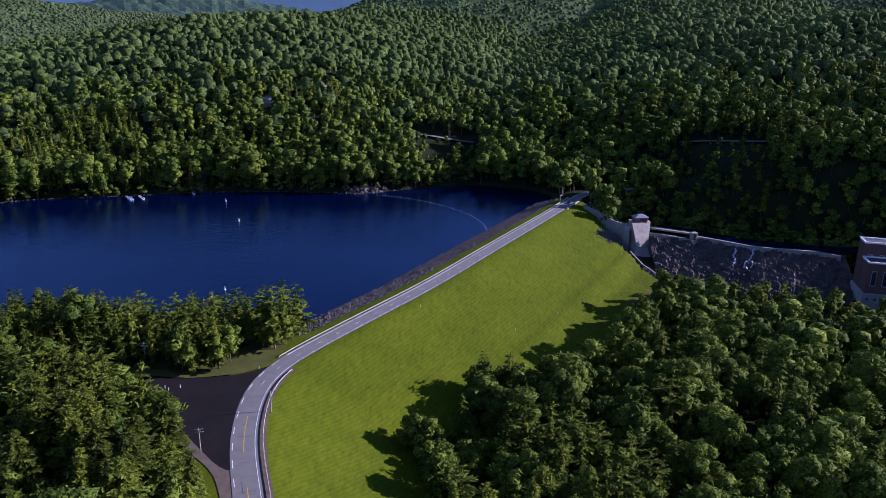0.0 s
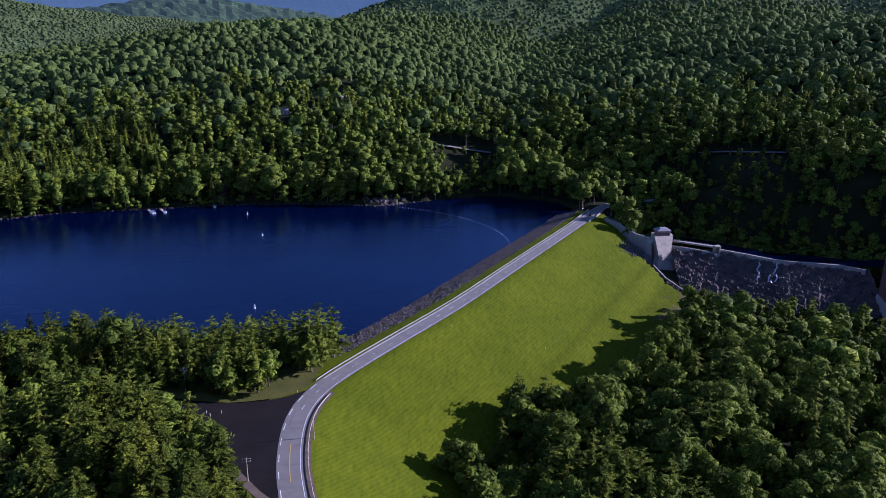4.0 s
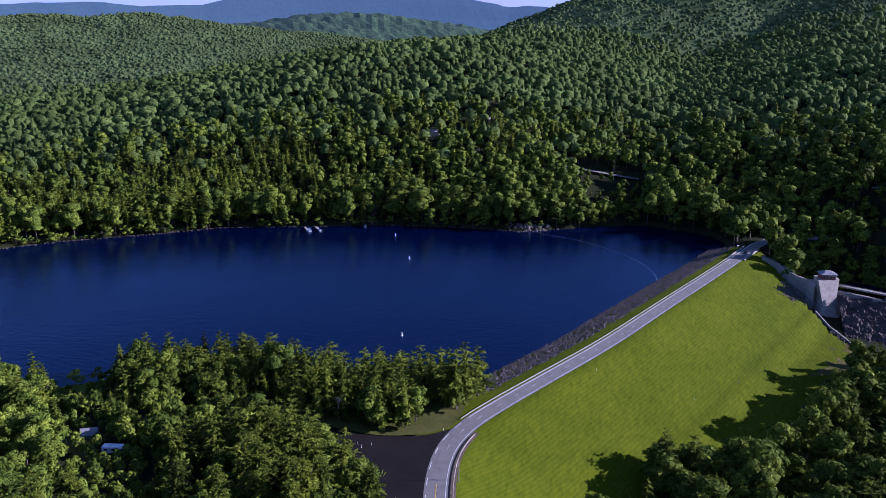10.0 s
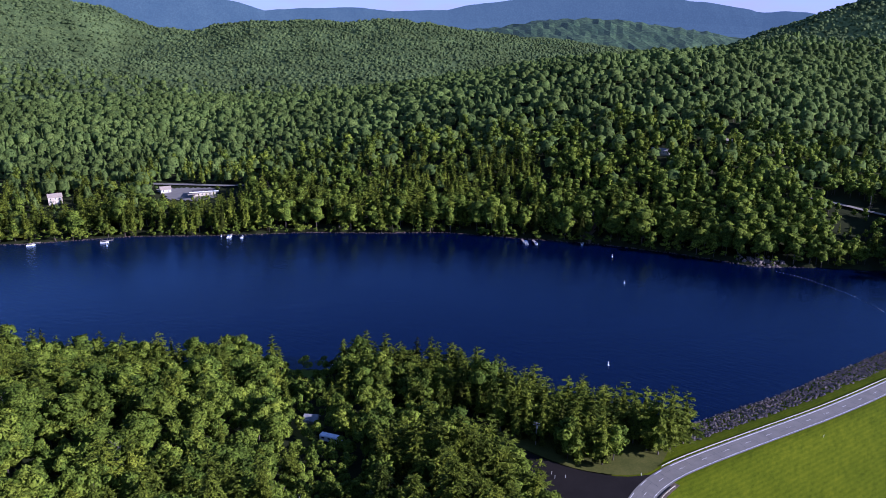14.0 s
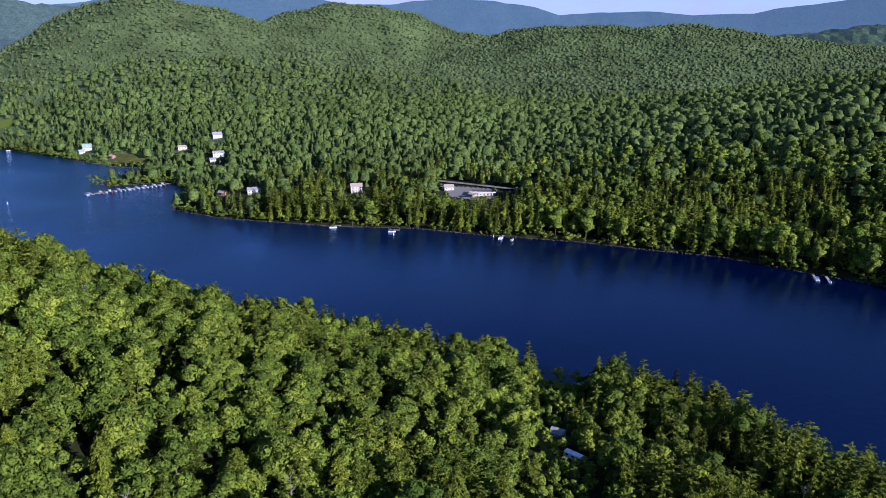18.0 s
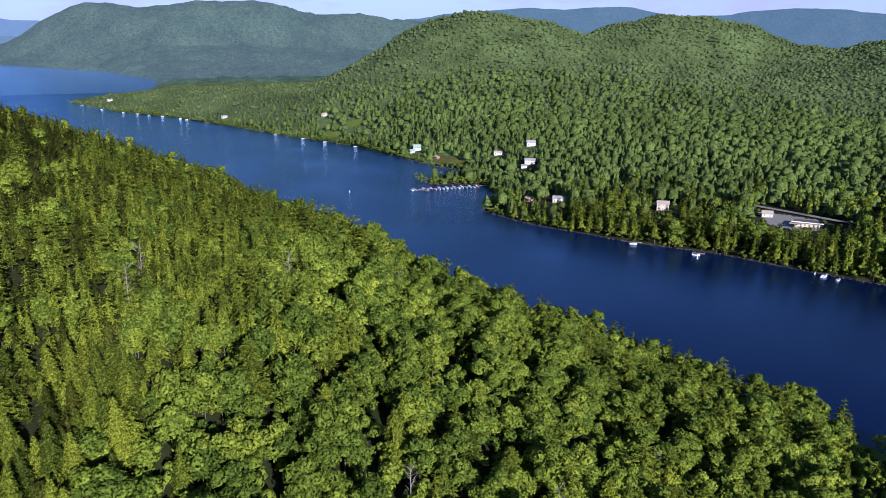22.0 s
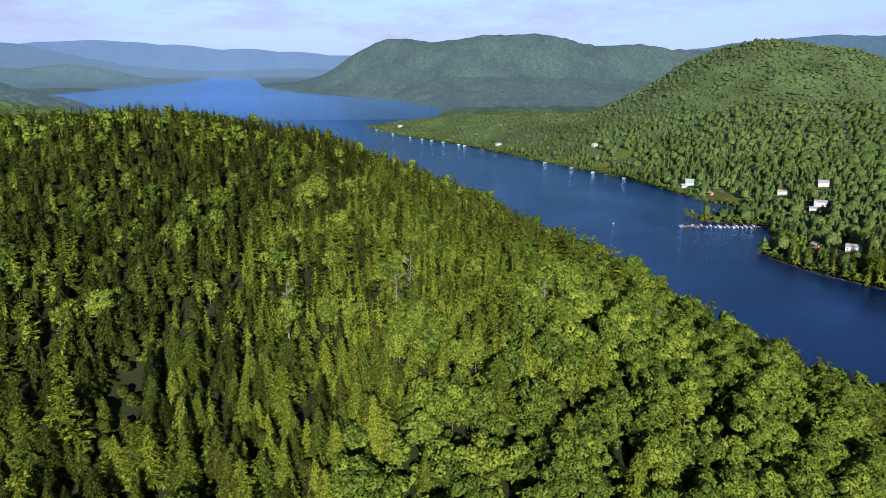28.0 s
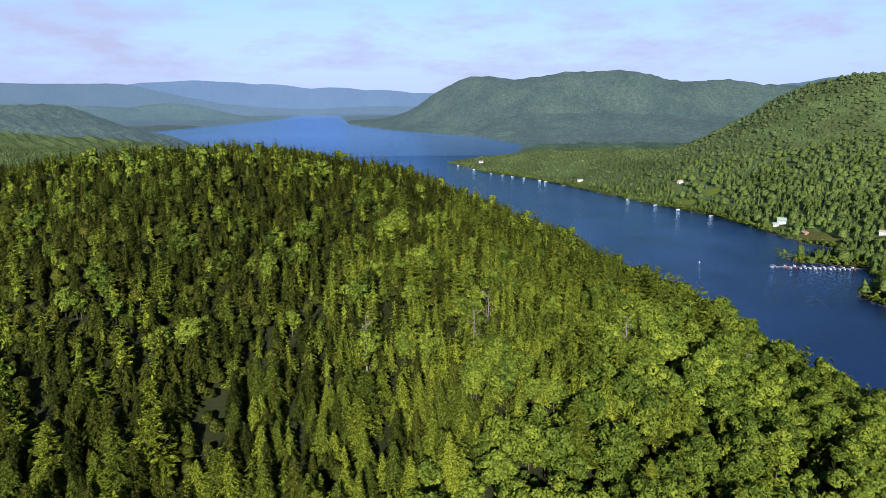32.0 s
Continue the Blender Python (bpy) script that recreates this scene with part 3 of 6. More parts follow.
def cells(x, y, size, seed=0):
    """A rough canopy relief: 0 to 1."""
    a = np.sin(x / size * 2.1 + 1.3 * np.sin(y / size * 1.7 + seed)) * np.sin(y / size * 2.3 + 1.7 * np.sin(x / size * 1.3 + seed * 2))
    b = np.sin(x / size * 4.7 + seed + 2.0 * np.sin(y / size * 3.1)) * np.sin(y / size * 5.3 + 1.1 * np.sin(x / size * 3.7))
    return 0.5 + 0.3 * a + 0.2 * b


def ground_height(x, y):
    x, y = np.asarray(x, float), np.asarray(y, float)
    d = shore_dist(x, y) - 2.2
    hx, hy, hz, hu, hv, turn = NEAR_HILL
    u, v = (x - hx) * math.cos(turn) + (y - hy) * math.sin(turn), (y - hy) * math.cos(turn) - (x - hx) * math.sin(turn)
    hills = hz * np.exp(-(((u / hu) ** 2 + (v / hv) ** 2) ** 1.25))
    for line in CRESTS.values():
        hills = np.maximum(hills, ridge_height(x, y, line))
    out = step(480, 800, np.hypot(x - EYE[0], y - EYE[1]))
    hills += (10 * (cells(x, y, 160, 1) - 0.5) + 9 * out * (cells(x, y, 62, 5) - 0.5)) * step(20, 120, hills)
    low = 1.0 + 7.0 * step(0, 90, d) + 6.0 * step(90, 300, d)
    away = np.hypot(x - EYE[0], y - EYE[1])
    z = np.where(d > 0, low + hills * step(-20, 130 + 0.14 * np.maximum(away - 2200, 0), d), -np.minimum(-d * 0.35, 5.0))
    # below the dam the ground lies deep, and a gorge runs down to the river
    rd, ra, rs = seg_dist(x, y, ROAD)
    brink = y - np.interp(x, [40, 70, 120, 250], [512, 500, 486, 470])
    right = np.where(brink > -40, 1.0 * (x > 46), 1.0 * (rs > 0))
    deep = -18.0 - 6.0 * step(60, 180, x)
    mask = np.where(brink > -40, step(44, 75, x), step(6, 62, rd) * right) * step(48, 4, brink) * step(-40, 60, y) * step(310, 240, x)
    z = z * (1 - mask) + (deep + 0.15 * hills) * mask
    # level ground along the road
    flat = step(30, 9, rd) * np.maximum(1 - mask, 1.0 * (y > 520)) * step(40, 110, y)
    z = z * (1 - flat) + (CREST_Z - 0.35) * flat
    pd = np.where(inside(x, y, PAVE), 0.0, seg_dist(x, y, PAVE, True)[0])
    flat = step(32, 15, pd) * np.where(d > 3, 1.0, 0.0)
    z = z * (1 - flat) + (CREST_Z - 0.4) * flat
    return np.where(inside(x, y, FOREBAY), np.minimum(z, -6.0), z)


def squeeze(p):
    """Lays what is farther than 2600 m closer to the eye along the line of sight, so that the far land ends within 4700 m."""
    p = np.asarray(p, float).copy()
    off = p - EYE
    r = np.hypot(off[:, 0], off[:, 1])
    far = r > 2600
    k = np.ones(len(p))
    k[far] = (2600 + 2100 * (1 - np.exp(-(r[far] - 2600) / 3600))) / r[far]
    return EYE + off * k[:, None]


def polar_grid(radii, bearings):
    r, a = np.meshgrid(radii, np.radians(bearings), indexing="ij")
    return EYE[0] - r * np.sin(a), EYE[1] + r * np.cos(a)


def grid_faces(rows, cols, closed):
    i, j = np.meshgrid(np.arange(rows - 1), np.arange(cols if closed else cols - 1), indexing="ij")
    k = (j + 1) % cols
    return np.stack([i * cols + j, i * cols + k, (i + 1) * cols + k, (i + 1) * cols + j], -1).reshape(-1, 4)


# dam profile across the road: right of it is downstream
END_A, END_B = np.array((53.0, 500.0)), np.array((98.0, 392.0))


def dam_profile(x, y):
    rd, ra, rs = seg_dist(x, y, ROAD)
    q = rd * rs
    bank = np.interp(-q, [0, 5.5, 11, 28, 40], [CREST_Z, CREST_Z - 0.1, CREST_Z - 0.9, 0, -4])
    flat = step(272, 255, y)
    up = bank * (1 - flat) + (CREST_Z - 0.12) * flat
    down = np.interp(q, [0, 5.5, 8, 49, 53, 64, 90, 110], [CREST_Z, CREST_Z - 0.1, CREST_Z - 0.8, -11.2, -11.7, -16.2, -18.2, -20.0])      # a berm runs along the lower slope
    return np.where(q < 0, up, down), q


def on_dam(x, y):
    """True where the embankment lies."""
    z, q = dam_profile(x, y)
    e = END_B - END_A
    side = (x - END_A[0]) * e[1] - (y - END_A[1]) * e[0]
    return (q > -31) & (q < 106) & (y > 100) & (side > 0) & ((q > -15) | (y > 262)) & (y < 515)


BEAR = np.r_[np.arange(-46, 150.01, 0.45), np.arange(152, 313.9, 2.0)]
RADII = np.r_[0.2, np.geomspace(8, 300, 70), np.geomspace(305, 900, 90), np.geomspace(911, 2600, 70), np.geomspace(2640, 9000, 60), np.geomspace(9400, 30000, 26)]
gx, gy = polar_grid(RADII, BEAR)
gz = ground_height(gx, gy)
gr = np.hypot(gx - EYE[0], gy - EYE[1])
crown = step(2350, 2600, gr) * (gz > 3)
gz = gz + crown * (6 + np.random.RandomState(3).rand(*gz.shape) * 11 * np.clip(gr / 2600, 0.7, 1.6) * step(9000, 3500, gr))
gz = np.where(on_dam(gx, gy), np.minimum(gz, dam_profile(gx, gy)[0] - 3.0), gz)
land = squeeze(np.stack([gx, gy, gz], -1).reshape(-1, 3))
faces = grid_faces(*gx.shape, True)
ring = gr.ravel()[faces].mean(1)
bearing = np.degrees(np.arctan2(-(gx - EYE[0]), gy - EYE[1])).ravel()[faces[:, 0]]
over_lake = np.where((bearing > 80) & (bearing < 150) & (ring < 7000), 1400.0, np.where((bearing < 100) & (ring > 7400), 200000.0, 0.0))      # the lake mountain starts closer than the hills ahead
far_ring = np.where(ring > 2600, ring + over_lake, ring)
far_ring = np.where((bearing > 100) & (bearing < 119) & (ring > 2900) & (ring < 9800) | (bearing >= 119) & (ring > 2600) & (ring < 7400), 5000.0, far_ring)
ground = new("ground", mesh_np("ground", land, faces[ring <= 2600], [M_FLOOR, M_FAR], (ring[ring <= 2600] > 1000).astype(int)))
for nm, lo, hi, mt, lb in (("backdrop_wooded_hills", 2600, 4300, M_HILLS, "wooded hills with thin haze painted in"), ("backdrop_lake_mountain", 4300, 7400, M_MOUNT, "hazy blue-green wooded mountain over the lake"),
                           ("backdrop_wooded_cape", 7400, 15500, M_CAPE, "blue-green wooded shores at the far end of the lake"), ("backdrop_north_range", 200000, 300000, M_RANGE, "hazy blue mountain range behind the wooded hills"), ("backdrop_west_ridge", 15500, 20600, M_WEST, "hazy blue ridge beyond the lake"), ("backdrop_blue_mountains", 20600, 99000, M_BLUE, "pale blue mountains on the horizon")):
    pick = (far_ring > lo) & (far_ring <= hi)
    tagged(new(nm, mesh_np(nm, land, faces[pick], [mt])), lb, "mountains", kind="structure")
tagged(ground, "wooded valley floor and hillsides covered in dark leaf litter", "ground", kind="structure")

wx, wy = polar_grid(np.r_[np.geomspace(150, 2600, 70), np.geomspace(2700, 20000, 40)], np.arange(-8, 150.1, 0.5))
wd = shore_dist(wx, wy)
wf = grid_faces(*wx.shape, False)
keep = (wd.ravel()[wf].min(1) < 7)
wr = np.hypot(wx - EYE[0], wy - EYE[1]).ravel()[wf].mean(1)
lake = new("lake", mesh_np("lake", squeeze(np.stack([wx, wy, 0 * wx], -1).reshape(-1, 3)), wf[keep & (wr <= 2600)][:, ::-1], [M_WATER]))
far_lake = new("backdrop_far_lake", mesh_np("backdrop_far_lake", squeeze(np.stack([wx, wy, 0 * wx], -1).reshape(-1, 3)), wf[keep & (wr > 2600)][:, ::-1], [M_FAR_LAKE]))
tagged(far_lake, "pale blue far lake, glowing to stand for reflected sky", "lake", kind="structure")
tagged(lake, "dark blue rippled lake reflecting trees along its shores", "lake", kind="structure")

# ---- dam embankment and road ----
M_DRY = surface("dry_grass", (0.055, 0.058, 0.012), (0.130, 0.105, 0.034), 0.09, 0.95, 0.5, 1.2, spread=(0.36, 0.62))
dx, dy = np.meshgrid(np.arange(-125, 135, 2.0), np.arange(100, 524, 2.0), indexing="ij")
dz, dq = dam_profile(dx, dy)
dz = dz + 0.10 * np.sin(dq * 1.9) * (dq > 9) + 0.25 * (cells(dx, dy, 9) - 0.5) * (dq > 9)
dfaces = grid_faces(*dx.shape, False)
dkeep = on_dam(dx, dy).ravel()[dfaces].all(1)
dam = new("dam_embankment", mesh_np("dam_embankment", np.stack([dx, dy, dz], -1), dfaces[dkeep][:, ::-1], [M_GRASS], smooth=True))
toe = (dq > 66 + 22 * cells(dx, dy, 16, 2)) & (dy > 280)
dry = new("dry_grass", mesh_np("dry_grass", np.stack([dx, dy, dz + 0.05], -1), dfaces[dkeep & toe.ravel()[dfaces].all(1)][:, ::-1], [M_DRY], smooth=True))
tagged(dry, "patchy dry brown grass at the toe of the dam", "grass", kind="structure")
tagged(dam, "long grassy earth dam with a mown downstream slope", "dam", kind="structure")


def resample(line, gap):
    line = np.asarray(line, float)
    for _ in range(3):     # round the corners
        a, b = line[:-1], line[1:]
        line = np.vstack([line[:1], np.stack([0.75 * a + 0.25 * b, 0.25 * a + 0.75 * b], 1).reshape(-1, line.shape[1]), line[-1:]])
    run = np.r_[0, np.cumsum(np.hypot(*np.diff(line[:, :2], axis=0).T))]
    s = np.arange(0, run[-1], gap)
    return np.stack([np.interp(s, run, line[:, k]) for k in range(line.shape[1])], -1)


def normals(line):
    t = np.gradient(line[:, :2], axis=0)
    t /= np.linalg.norm(t, axis=1, keepdims=True)
    return np.stack([t[:, 1], -t[:, 0]], -1)       # to the right


def road_z(line):
    y, x = line[:, 1], line[:, 0]
    return np.where((y > 1e6), np.maximum(CREST_Z, ground_height(x, y) + 0.4), CREST_Z + 0.06 + 0 * y)


def strip(line, z, lo, hi, lift, cols=2, thick=0.0):
    n = normals(line)
    u = np.linspace(lo, hi, cols)
    p = line[:, None, :2] + n[:, None] * u[None, :, None]
    zz = (z + lift)[:, None] + 0 * u[None]
    v = np.concatenate([p, zz[..., None]], -1)
    return v.reshape(-1, 3), grid_faces(len(line), cols, False)[:, ::-1]


road_line = resample(ROAD, 3.0)
road_line = road_line[road_line[:, 1] > 95]
rz_ = road_z(road_line)
v, f = strip(road_line, rz_, -4.0, 4.0, 0.08, 5)
road = new("road", mesh_np("road", v, f, [M_ASPHALT]))
tagged(road, "worn grey two-lane asphalt road crossing the dam", "road", kind="structure")


# ---- trees ----
def sprays(rng, pos, normal, size, jitter):
    """One triangle at each place, turned to about its normal."""
    n = normal + rng.normal(0, jitter, normal.shape)
    n /= np.linalg.norm(n, axis=1, keepdims=True)
    a = np.cross(n, rng.normal(0, 1, n.shape))
    a /= np.linalg.norm(a, axis=1, keepdims=True)
    b = np.cross(n, a)
    s = size * rng.uniform(0.7, 1.35, (len(pos), 1))
    return np.stack([pos + a * s, pos - 0.7 * a * s + 0.62 * b * s, pos - 0.6 * a * s - 0.6 * b * s], 1).reshape(-1, 3)


def trunk_geo(h, r, sides=5, lean=(0, 0)):
    ang = np.arange(sides) / sides * 2 * np.pi
    ring = np.stack([np.cos(ang), np.sin(ang), 0 * ang], -1)
    v = np.vstack([ring * r + (0, 0, -0.04), ring * r * 0.7 + (lean[0] * 0.5, lean[1] * 0.5, h * 0.5), ring * r * 0.25 + (lean[0], lean[1], h)])
    f = []
    for lvl in range(2):
        for k in range(sides):
            a, b = lvl * sides + k, lvl * sides + (k + 1) % sides
            f += [(a, b, b + sides), (a, b + sides, a + sides)]
    return v, np.array(f)


ICO = bmesh.new()
bmesh.ops.create_icosphere(ICO, subdivisions=1, radius=1.0)
ICO_V = np.array([v.co[:] for v in ICO.verts])
ICO_F = np.array([[v.index for v in f.verts] for f in ICO.faces])
ICO.free()


CAP_F = np.array([f for f in ICO_F if ICO_V[f].mean(0)[2] > -0.5])


def lumps(rng, c, rad, rough=0.16):
    """Rounded clumps of leaves, open below: corners, triangles."""
    v = ICO_V[None] * rad[:, None, None] * (1 + rng.normal(0, rough, (len(c), len(ICO_V), 1))) * (1.0, 1.0, 0.86) + c[:, None]
    f = CAP_F[None] + (np.arange(len(c)) * len(ICO_V))[:, None, None]
    return v.reshape(-1, 3), f.reshape(-1, 3)


def broadleaf(seed, n, core=True):
    """A leafy crown about a metre high in all (scaled later), of about n faces: rounded clumps with sprays of leaves on them."""
    rng = np.random.RandomState(seed)
    k = int(np.clip(n // 34, 4, 17))
    turn = np.arange(k) * 2.4 + rng.uniform(-0.4, 0.4, k)
    high = np.linspace(-0.75, 0.98, k)
    flat = np.sqrt(1 - high**2)
    spread = rng.uniform(0.72, 1.06, k)
    c = np.stack([np.cos(turn) * flat * 0.185 * spread, np.sin(turn) * flat * 0.185 * spread, 0.575 + 0.285 * high * spread], -1)
    rad = rng.uniform(0.085, 0.135, k) * (1.35 if k < 9 else 1.0)
    m = max(n - 14 * k, 8)
    pick = rng.randint(0, k, m)
    d = rng.normal(0, 1, (m, 3)) + (0, 0, 0.45) + (c[pick] - (0, 0, 0.55)) * 3.0
    d /= np.linalg.norm(d, axis=1, keepdims=True)
    pos = c[pick] + d * rad[pick, None] * rng.uniform(0.85, 1.16, (m, 1)) * (1, 1, 0.88)
    v, f = lumps(rng, c, rad)
    w = sprays(rng, pos, d, 0.86 / math.sqrt(m + 90), 0.55)
    f = np.vstack([f, np.arange(3 * m).reshape(-1, 3) + len(v)])
    v = np.vstack([v, w])
    if core:
        inner = ICO_V * (0.17, 0.17, 0.26) * rng.uniform(0.85, 1.1, (len(ICO_V), 1)) + (0, 0, 0.54)
        f = np.vstack([f, ICO_F + len(v)])
        v = np.vstack([v, inner])
    return v, f


def dome(seed, n):
    """A far tree: a rounded crown of few faces with some smaller swellings on it, about a metre high."""
    rng = np.random.RandomState(seed)
    sides = 6 if n else 5
    ang = np.arange(sides) / sides * 2 * np.pi + rng.rand()
    low = np.stack([np.cos(ang) * 0.23, np.sin(ang) * 0.23, 0 * ang + 0.44], -1) * rng.uniform(0.8, 1.2, (sides, 1))
    high = np.stack([np.cos(ang + 0.5) * 0.18, np.sin(ang + 0.5) * 0.18, 0 * ang + 0.76], -1) * rng.uniform(0.88, 1.1, (sides, 1))
    v = np.vstack([low, high, [(rng.normal(0, 0.04), rng.normal(0, 0.04), 0.95)]])
    f = []
    for k in range(sides):
        j = (k + 1) % sides
        f += [(k, j, sides + k), (j, sides + j, sides + k), (sides + k, sides + j, 2 * sides)]
    f = np.array(f)
    for b in range(n):
        a, up = b * 2.4 + rng.rand(), rng.uniform(0.1, 0.95)
        out = np.array((math.cos(a) * math.sqrt(1 - up * up), math.sin(a) * math.sqrt(1 - up * up), up))
        ring = np.arange(5) / 5 * 2 * np.pi + rng.rand()
        p = np.cross(out, (0.3, 0.5, 0.8))
        p /= np.linalg.norm(p)
        q = np.cross(out, p)
        mid = out * (0.17, 0.17, 0.21) + (0, 0, 0.66)
        r = rng.uniform(0.08, 0.115)
        w = np.vstack([mid + r * (np.cos(ring)[:, None] * p + np.sin(ring)[:, None] * q), [mid + out * r * 1.1]])
        f = np.vstack([f, np.array([(k, (k + 1) % 5, 5) for k in range(5)]) + len(v)])
        v = np.vstack([v, w])
    return v, f


def far_cone(seed, tiers):
    """A far conifer: three ragged tiers, about a metre high."""
    rng = np.random.RandomState(seed)
    v, f = [], []
    for z0, z1, r in ((0.26, 0.62, 0.19), (0.46, 0.82, 0.145), (0.66, 1.0, 0.095)) if tiers == 3 else ((0.28, 0.75, 0.19), (0.52, 1.0, 0.13)):
        ang = np.arange(8) / 8 * 2 * np.pi + rng.rand()
        rr_ = r * np.where(np.arange(8) % 2, 0.6, 1.15) * rng.uniform(0.85, 1.15, 8)
        base = len(v)
        v += [(math.cos(a) * q, math.sin(a) * q, z0 + 0.05 * rng.rand()) for a, q in zip(ang, rr_)] + [(rng.normal(0, 0.008), rng.normal(0, 0.008), z1)]
        f += [(base + k, base + (k + 1) % 8, base + 8) for k in range(8)]
    return np.array(v), np.array(f)


def boughs(rng, zb, ab, rb, droop, per, wide):
    """Boughs that grow out of a trunk, each a fan of narrow sprays."""
    out = np.stack([np.cos(ab), np.sin(ab), 0 * ab], -1)
    side = np.stack([-np.sin(ab), np.cos(ab), 0 * ab], -1)
    tris = []
    for j in range(per):
        if j == 0:
            s0, turn, ln = np.full(len(zb), 0.12), rng.normal(0, 0.08, len(zb)), np.full(len(zb), 0.88)
        else:
            s0 = np.clip(0.22 + 0.62 * (j - 0.5) / max(per - 1, 1) + rng.normal(0, 0.05, len(zb)), 0.15, 0.85)
            turn = (1 if j % 2 else -1) * rng.uniform(0.5, 0.95, len(zb))
            ln = 0.50 * (1.15 - s0) + 0.10
        start = out * (rb * s0)[:, None] + np.stack([0 * zb, 0 * zb, zb - droop * rb * s0**1.4], -1)
        way = out * np.cos(turn)[:, None] + side * np.sin(turn)[:, None] + np.stack([0 * zb, 0 * zb, -droop * 1.1 + rng.normal(0, 0.16, len(zb))], -1)
        up = np.array((0, 0, 1.0)) + 0.55 * out + rng.normal(0, 0.40, out.shape)
        across = np.cross(up, way)
        across /= np.linalg.norm(across, axis=1, keepdims=True)
        reach, w = rb * ln, wide * rb * (0.55 + 0.45 * ln)
        tris.append(np.stack([start + across * w[:, None], start + way * reach[:, None], start - across * w[:, None]], 1))
    return np.concatenate(tris).reshape(-1, 3)


def conifer(seed, n, slim=0.22, low=0.10, each=6, droop=0.42, power=0.72, uneven=0.22):
    """A conifer of bough over bough on a cone, about a metre high, of about n faces."""
    rng = np.random.RandomState(seed)
    each = each if n > 150 else 3
    k = max(10, n // each)
    zb = low + (0.965 - low) * (1 - (1 - np.linspace(0.0, 1.0, k)) ** 1.25)
    ab = np.arange(k) * 2.4 + rng.uniform(-0.5, 0.5, k)
    rb = slim * (1.0 - (zb - low) / (1 - low)) ** power * rng.uniform(1 - uneven, 1 + uneven, k) + 0.016
    v = boughs(rng, zb, ab, rb, droop, each, 0.20 if n > 150 else 0.34)
    top = np.array([(0.014, 0, 0.90), (-0.009, 0.012, 0.90), (0, 0, 1.0)])
    v = np.vstack([v, top])
    f = np.arange(len(v)).reshape(-1, 3)
    sides = 6
    ang = np.arange(sides) / sides * 2 * np.pi
    ring = np.stack([np.cos(ang) * slim * 0.52, np.sin(ang) * slim * 0.52, 0 * ang + low + 0.02], -1)
    f = np.vstack([f, [(len(v) + j, len(v) + (j + 1) % sides, len(v) + sides) for j in range(sides)]])
    return np.vstack([v, ring, [(0, 0, 0.86)]]), f


def pine(seed, n):
    """A white pine: uneven tiers of long level boughs on a tall trunk."""
    return conifer(seed + 40, n, 0.24, 0.17, 7, 0.02, 0.55, 0.40)


def joined(name, templates, at, height, width, seed, leaf, trunk=True, label="", category="forest"):
    """Many trees as one piece of woodland."""
    rng = np.random.RandomState(seed)
    vs, fs, ms, base = [], [], [], 0
    which = rng.randint(0, len(templates), len(at))
    for k, (tv, tf) in enumerate(templates):
        p, h, w = at[which == k], height[which == k], width[which == k]
        if not len(p):
            continue
        idx = np.zeros(len(tf), int)
        if trunk:
            bv, bf = trunk_geo(0.55, 0.016, 3)
            tf, idx = np.vstack([tf, bf + len(tv)]), np.r_[idx, np.ones(len(bf), int)]
            tv = np.vstack([tv, bv])
        a = rng.rand(len(p)) * 2 * np.pi
        ca, sa = np.cos(a)[:, None], np.sin(a)[:, None]
        x, y, z = tv[None, :, 0] * (h * w)[:, None], tv[None, :, 1] * (h * w)[:, None], tv[None, :, 2] * h[:, None]
        lean = rng.normal(0, 0.03, (len(p), 2))
        out = np.stack([x * ca - y * sa + z * lean[:, :1] + p[:, :1], x * sa + y * ca + z * lean[:, 1:] + p[:, 1:2], z + p[:, 2:3]], -1)
        vs.append(out.reshape(-1, 3))
        fs.append((tf[None] + base + (np.arange(len(p)) * len(tv))[:, None, None]).reshape(-1, 3))
        ms.append(np.tile(idx, len(p)))
        base += len(p) * len(tv)
    ob = new(name, mesh_np(name, np.vstack(vs), np.vstack(fs), [leaf, M_BARK], np.concatenate(ms), True))
    return tagged(ob, label, category, kind="stuff")


# clear ground: yards, lots, roads and lawns, as middle and reach
CLEAR = [(-90, 238, 8), (-97, 239, 7), (-188, 173, 6), (-196, 163, 4), (-208, 180, 6), (-256, 229, 11), (-605, 394, 9.6), (-590, 398, 13), (-572, 408, 14), (-602, 411, 12), (-582, 424, 11), (-562, 434, 9.6), (-622, 405, 9.6),
         (-1035, 162, 15), (-1015, 172, 13), (-998, 182, 10), (-1105, 136, 11), (-905, 253, 13), (-998, 236, 10), (-1007, 285, 9.6), (-656, 317, 11), (-717, 233, 11), (-740, 209, 9.6), (-235, 660, 9), (-186, 704, 8), (-58, 647, 10), (-75, 646, 11), (-42, 648, 10), (-95, 644, 8), (-66, 622, 10),
         (143, 580, 9.6), (160, 572, 10), (178, 565, 9.6), (-245, 553, 8), (-1608, -206, 11), (-1590, -200, 9.6), (-1330, 55, 14), (-1301, 15, 12), (-1412, 0, 9.6), (-2057, -553, 11), (52, 478, 14), (68, 462, 16), (205, 392, 26)]
ROCKY = np.array([(60, 466), (80, 482), (118, 470), (150, 452), (192, 446), (230, 430), (230, 352), (190, 362), (165, 384), (128, 394), (112, 396), (98, 392), (90, 412)], float)
SHOULDER = np.array([(-160, 210), (-119, 205), (-103, 188), (-95, 180), (-79, 166), (-62, 130)], float)
TRACK = np.array([(-30, 262), (-24, 225), (-12, 195), (0, 170), (8, 120)], float)


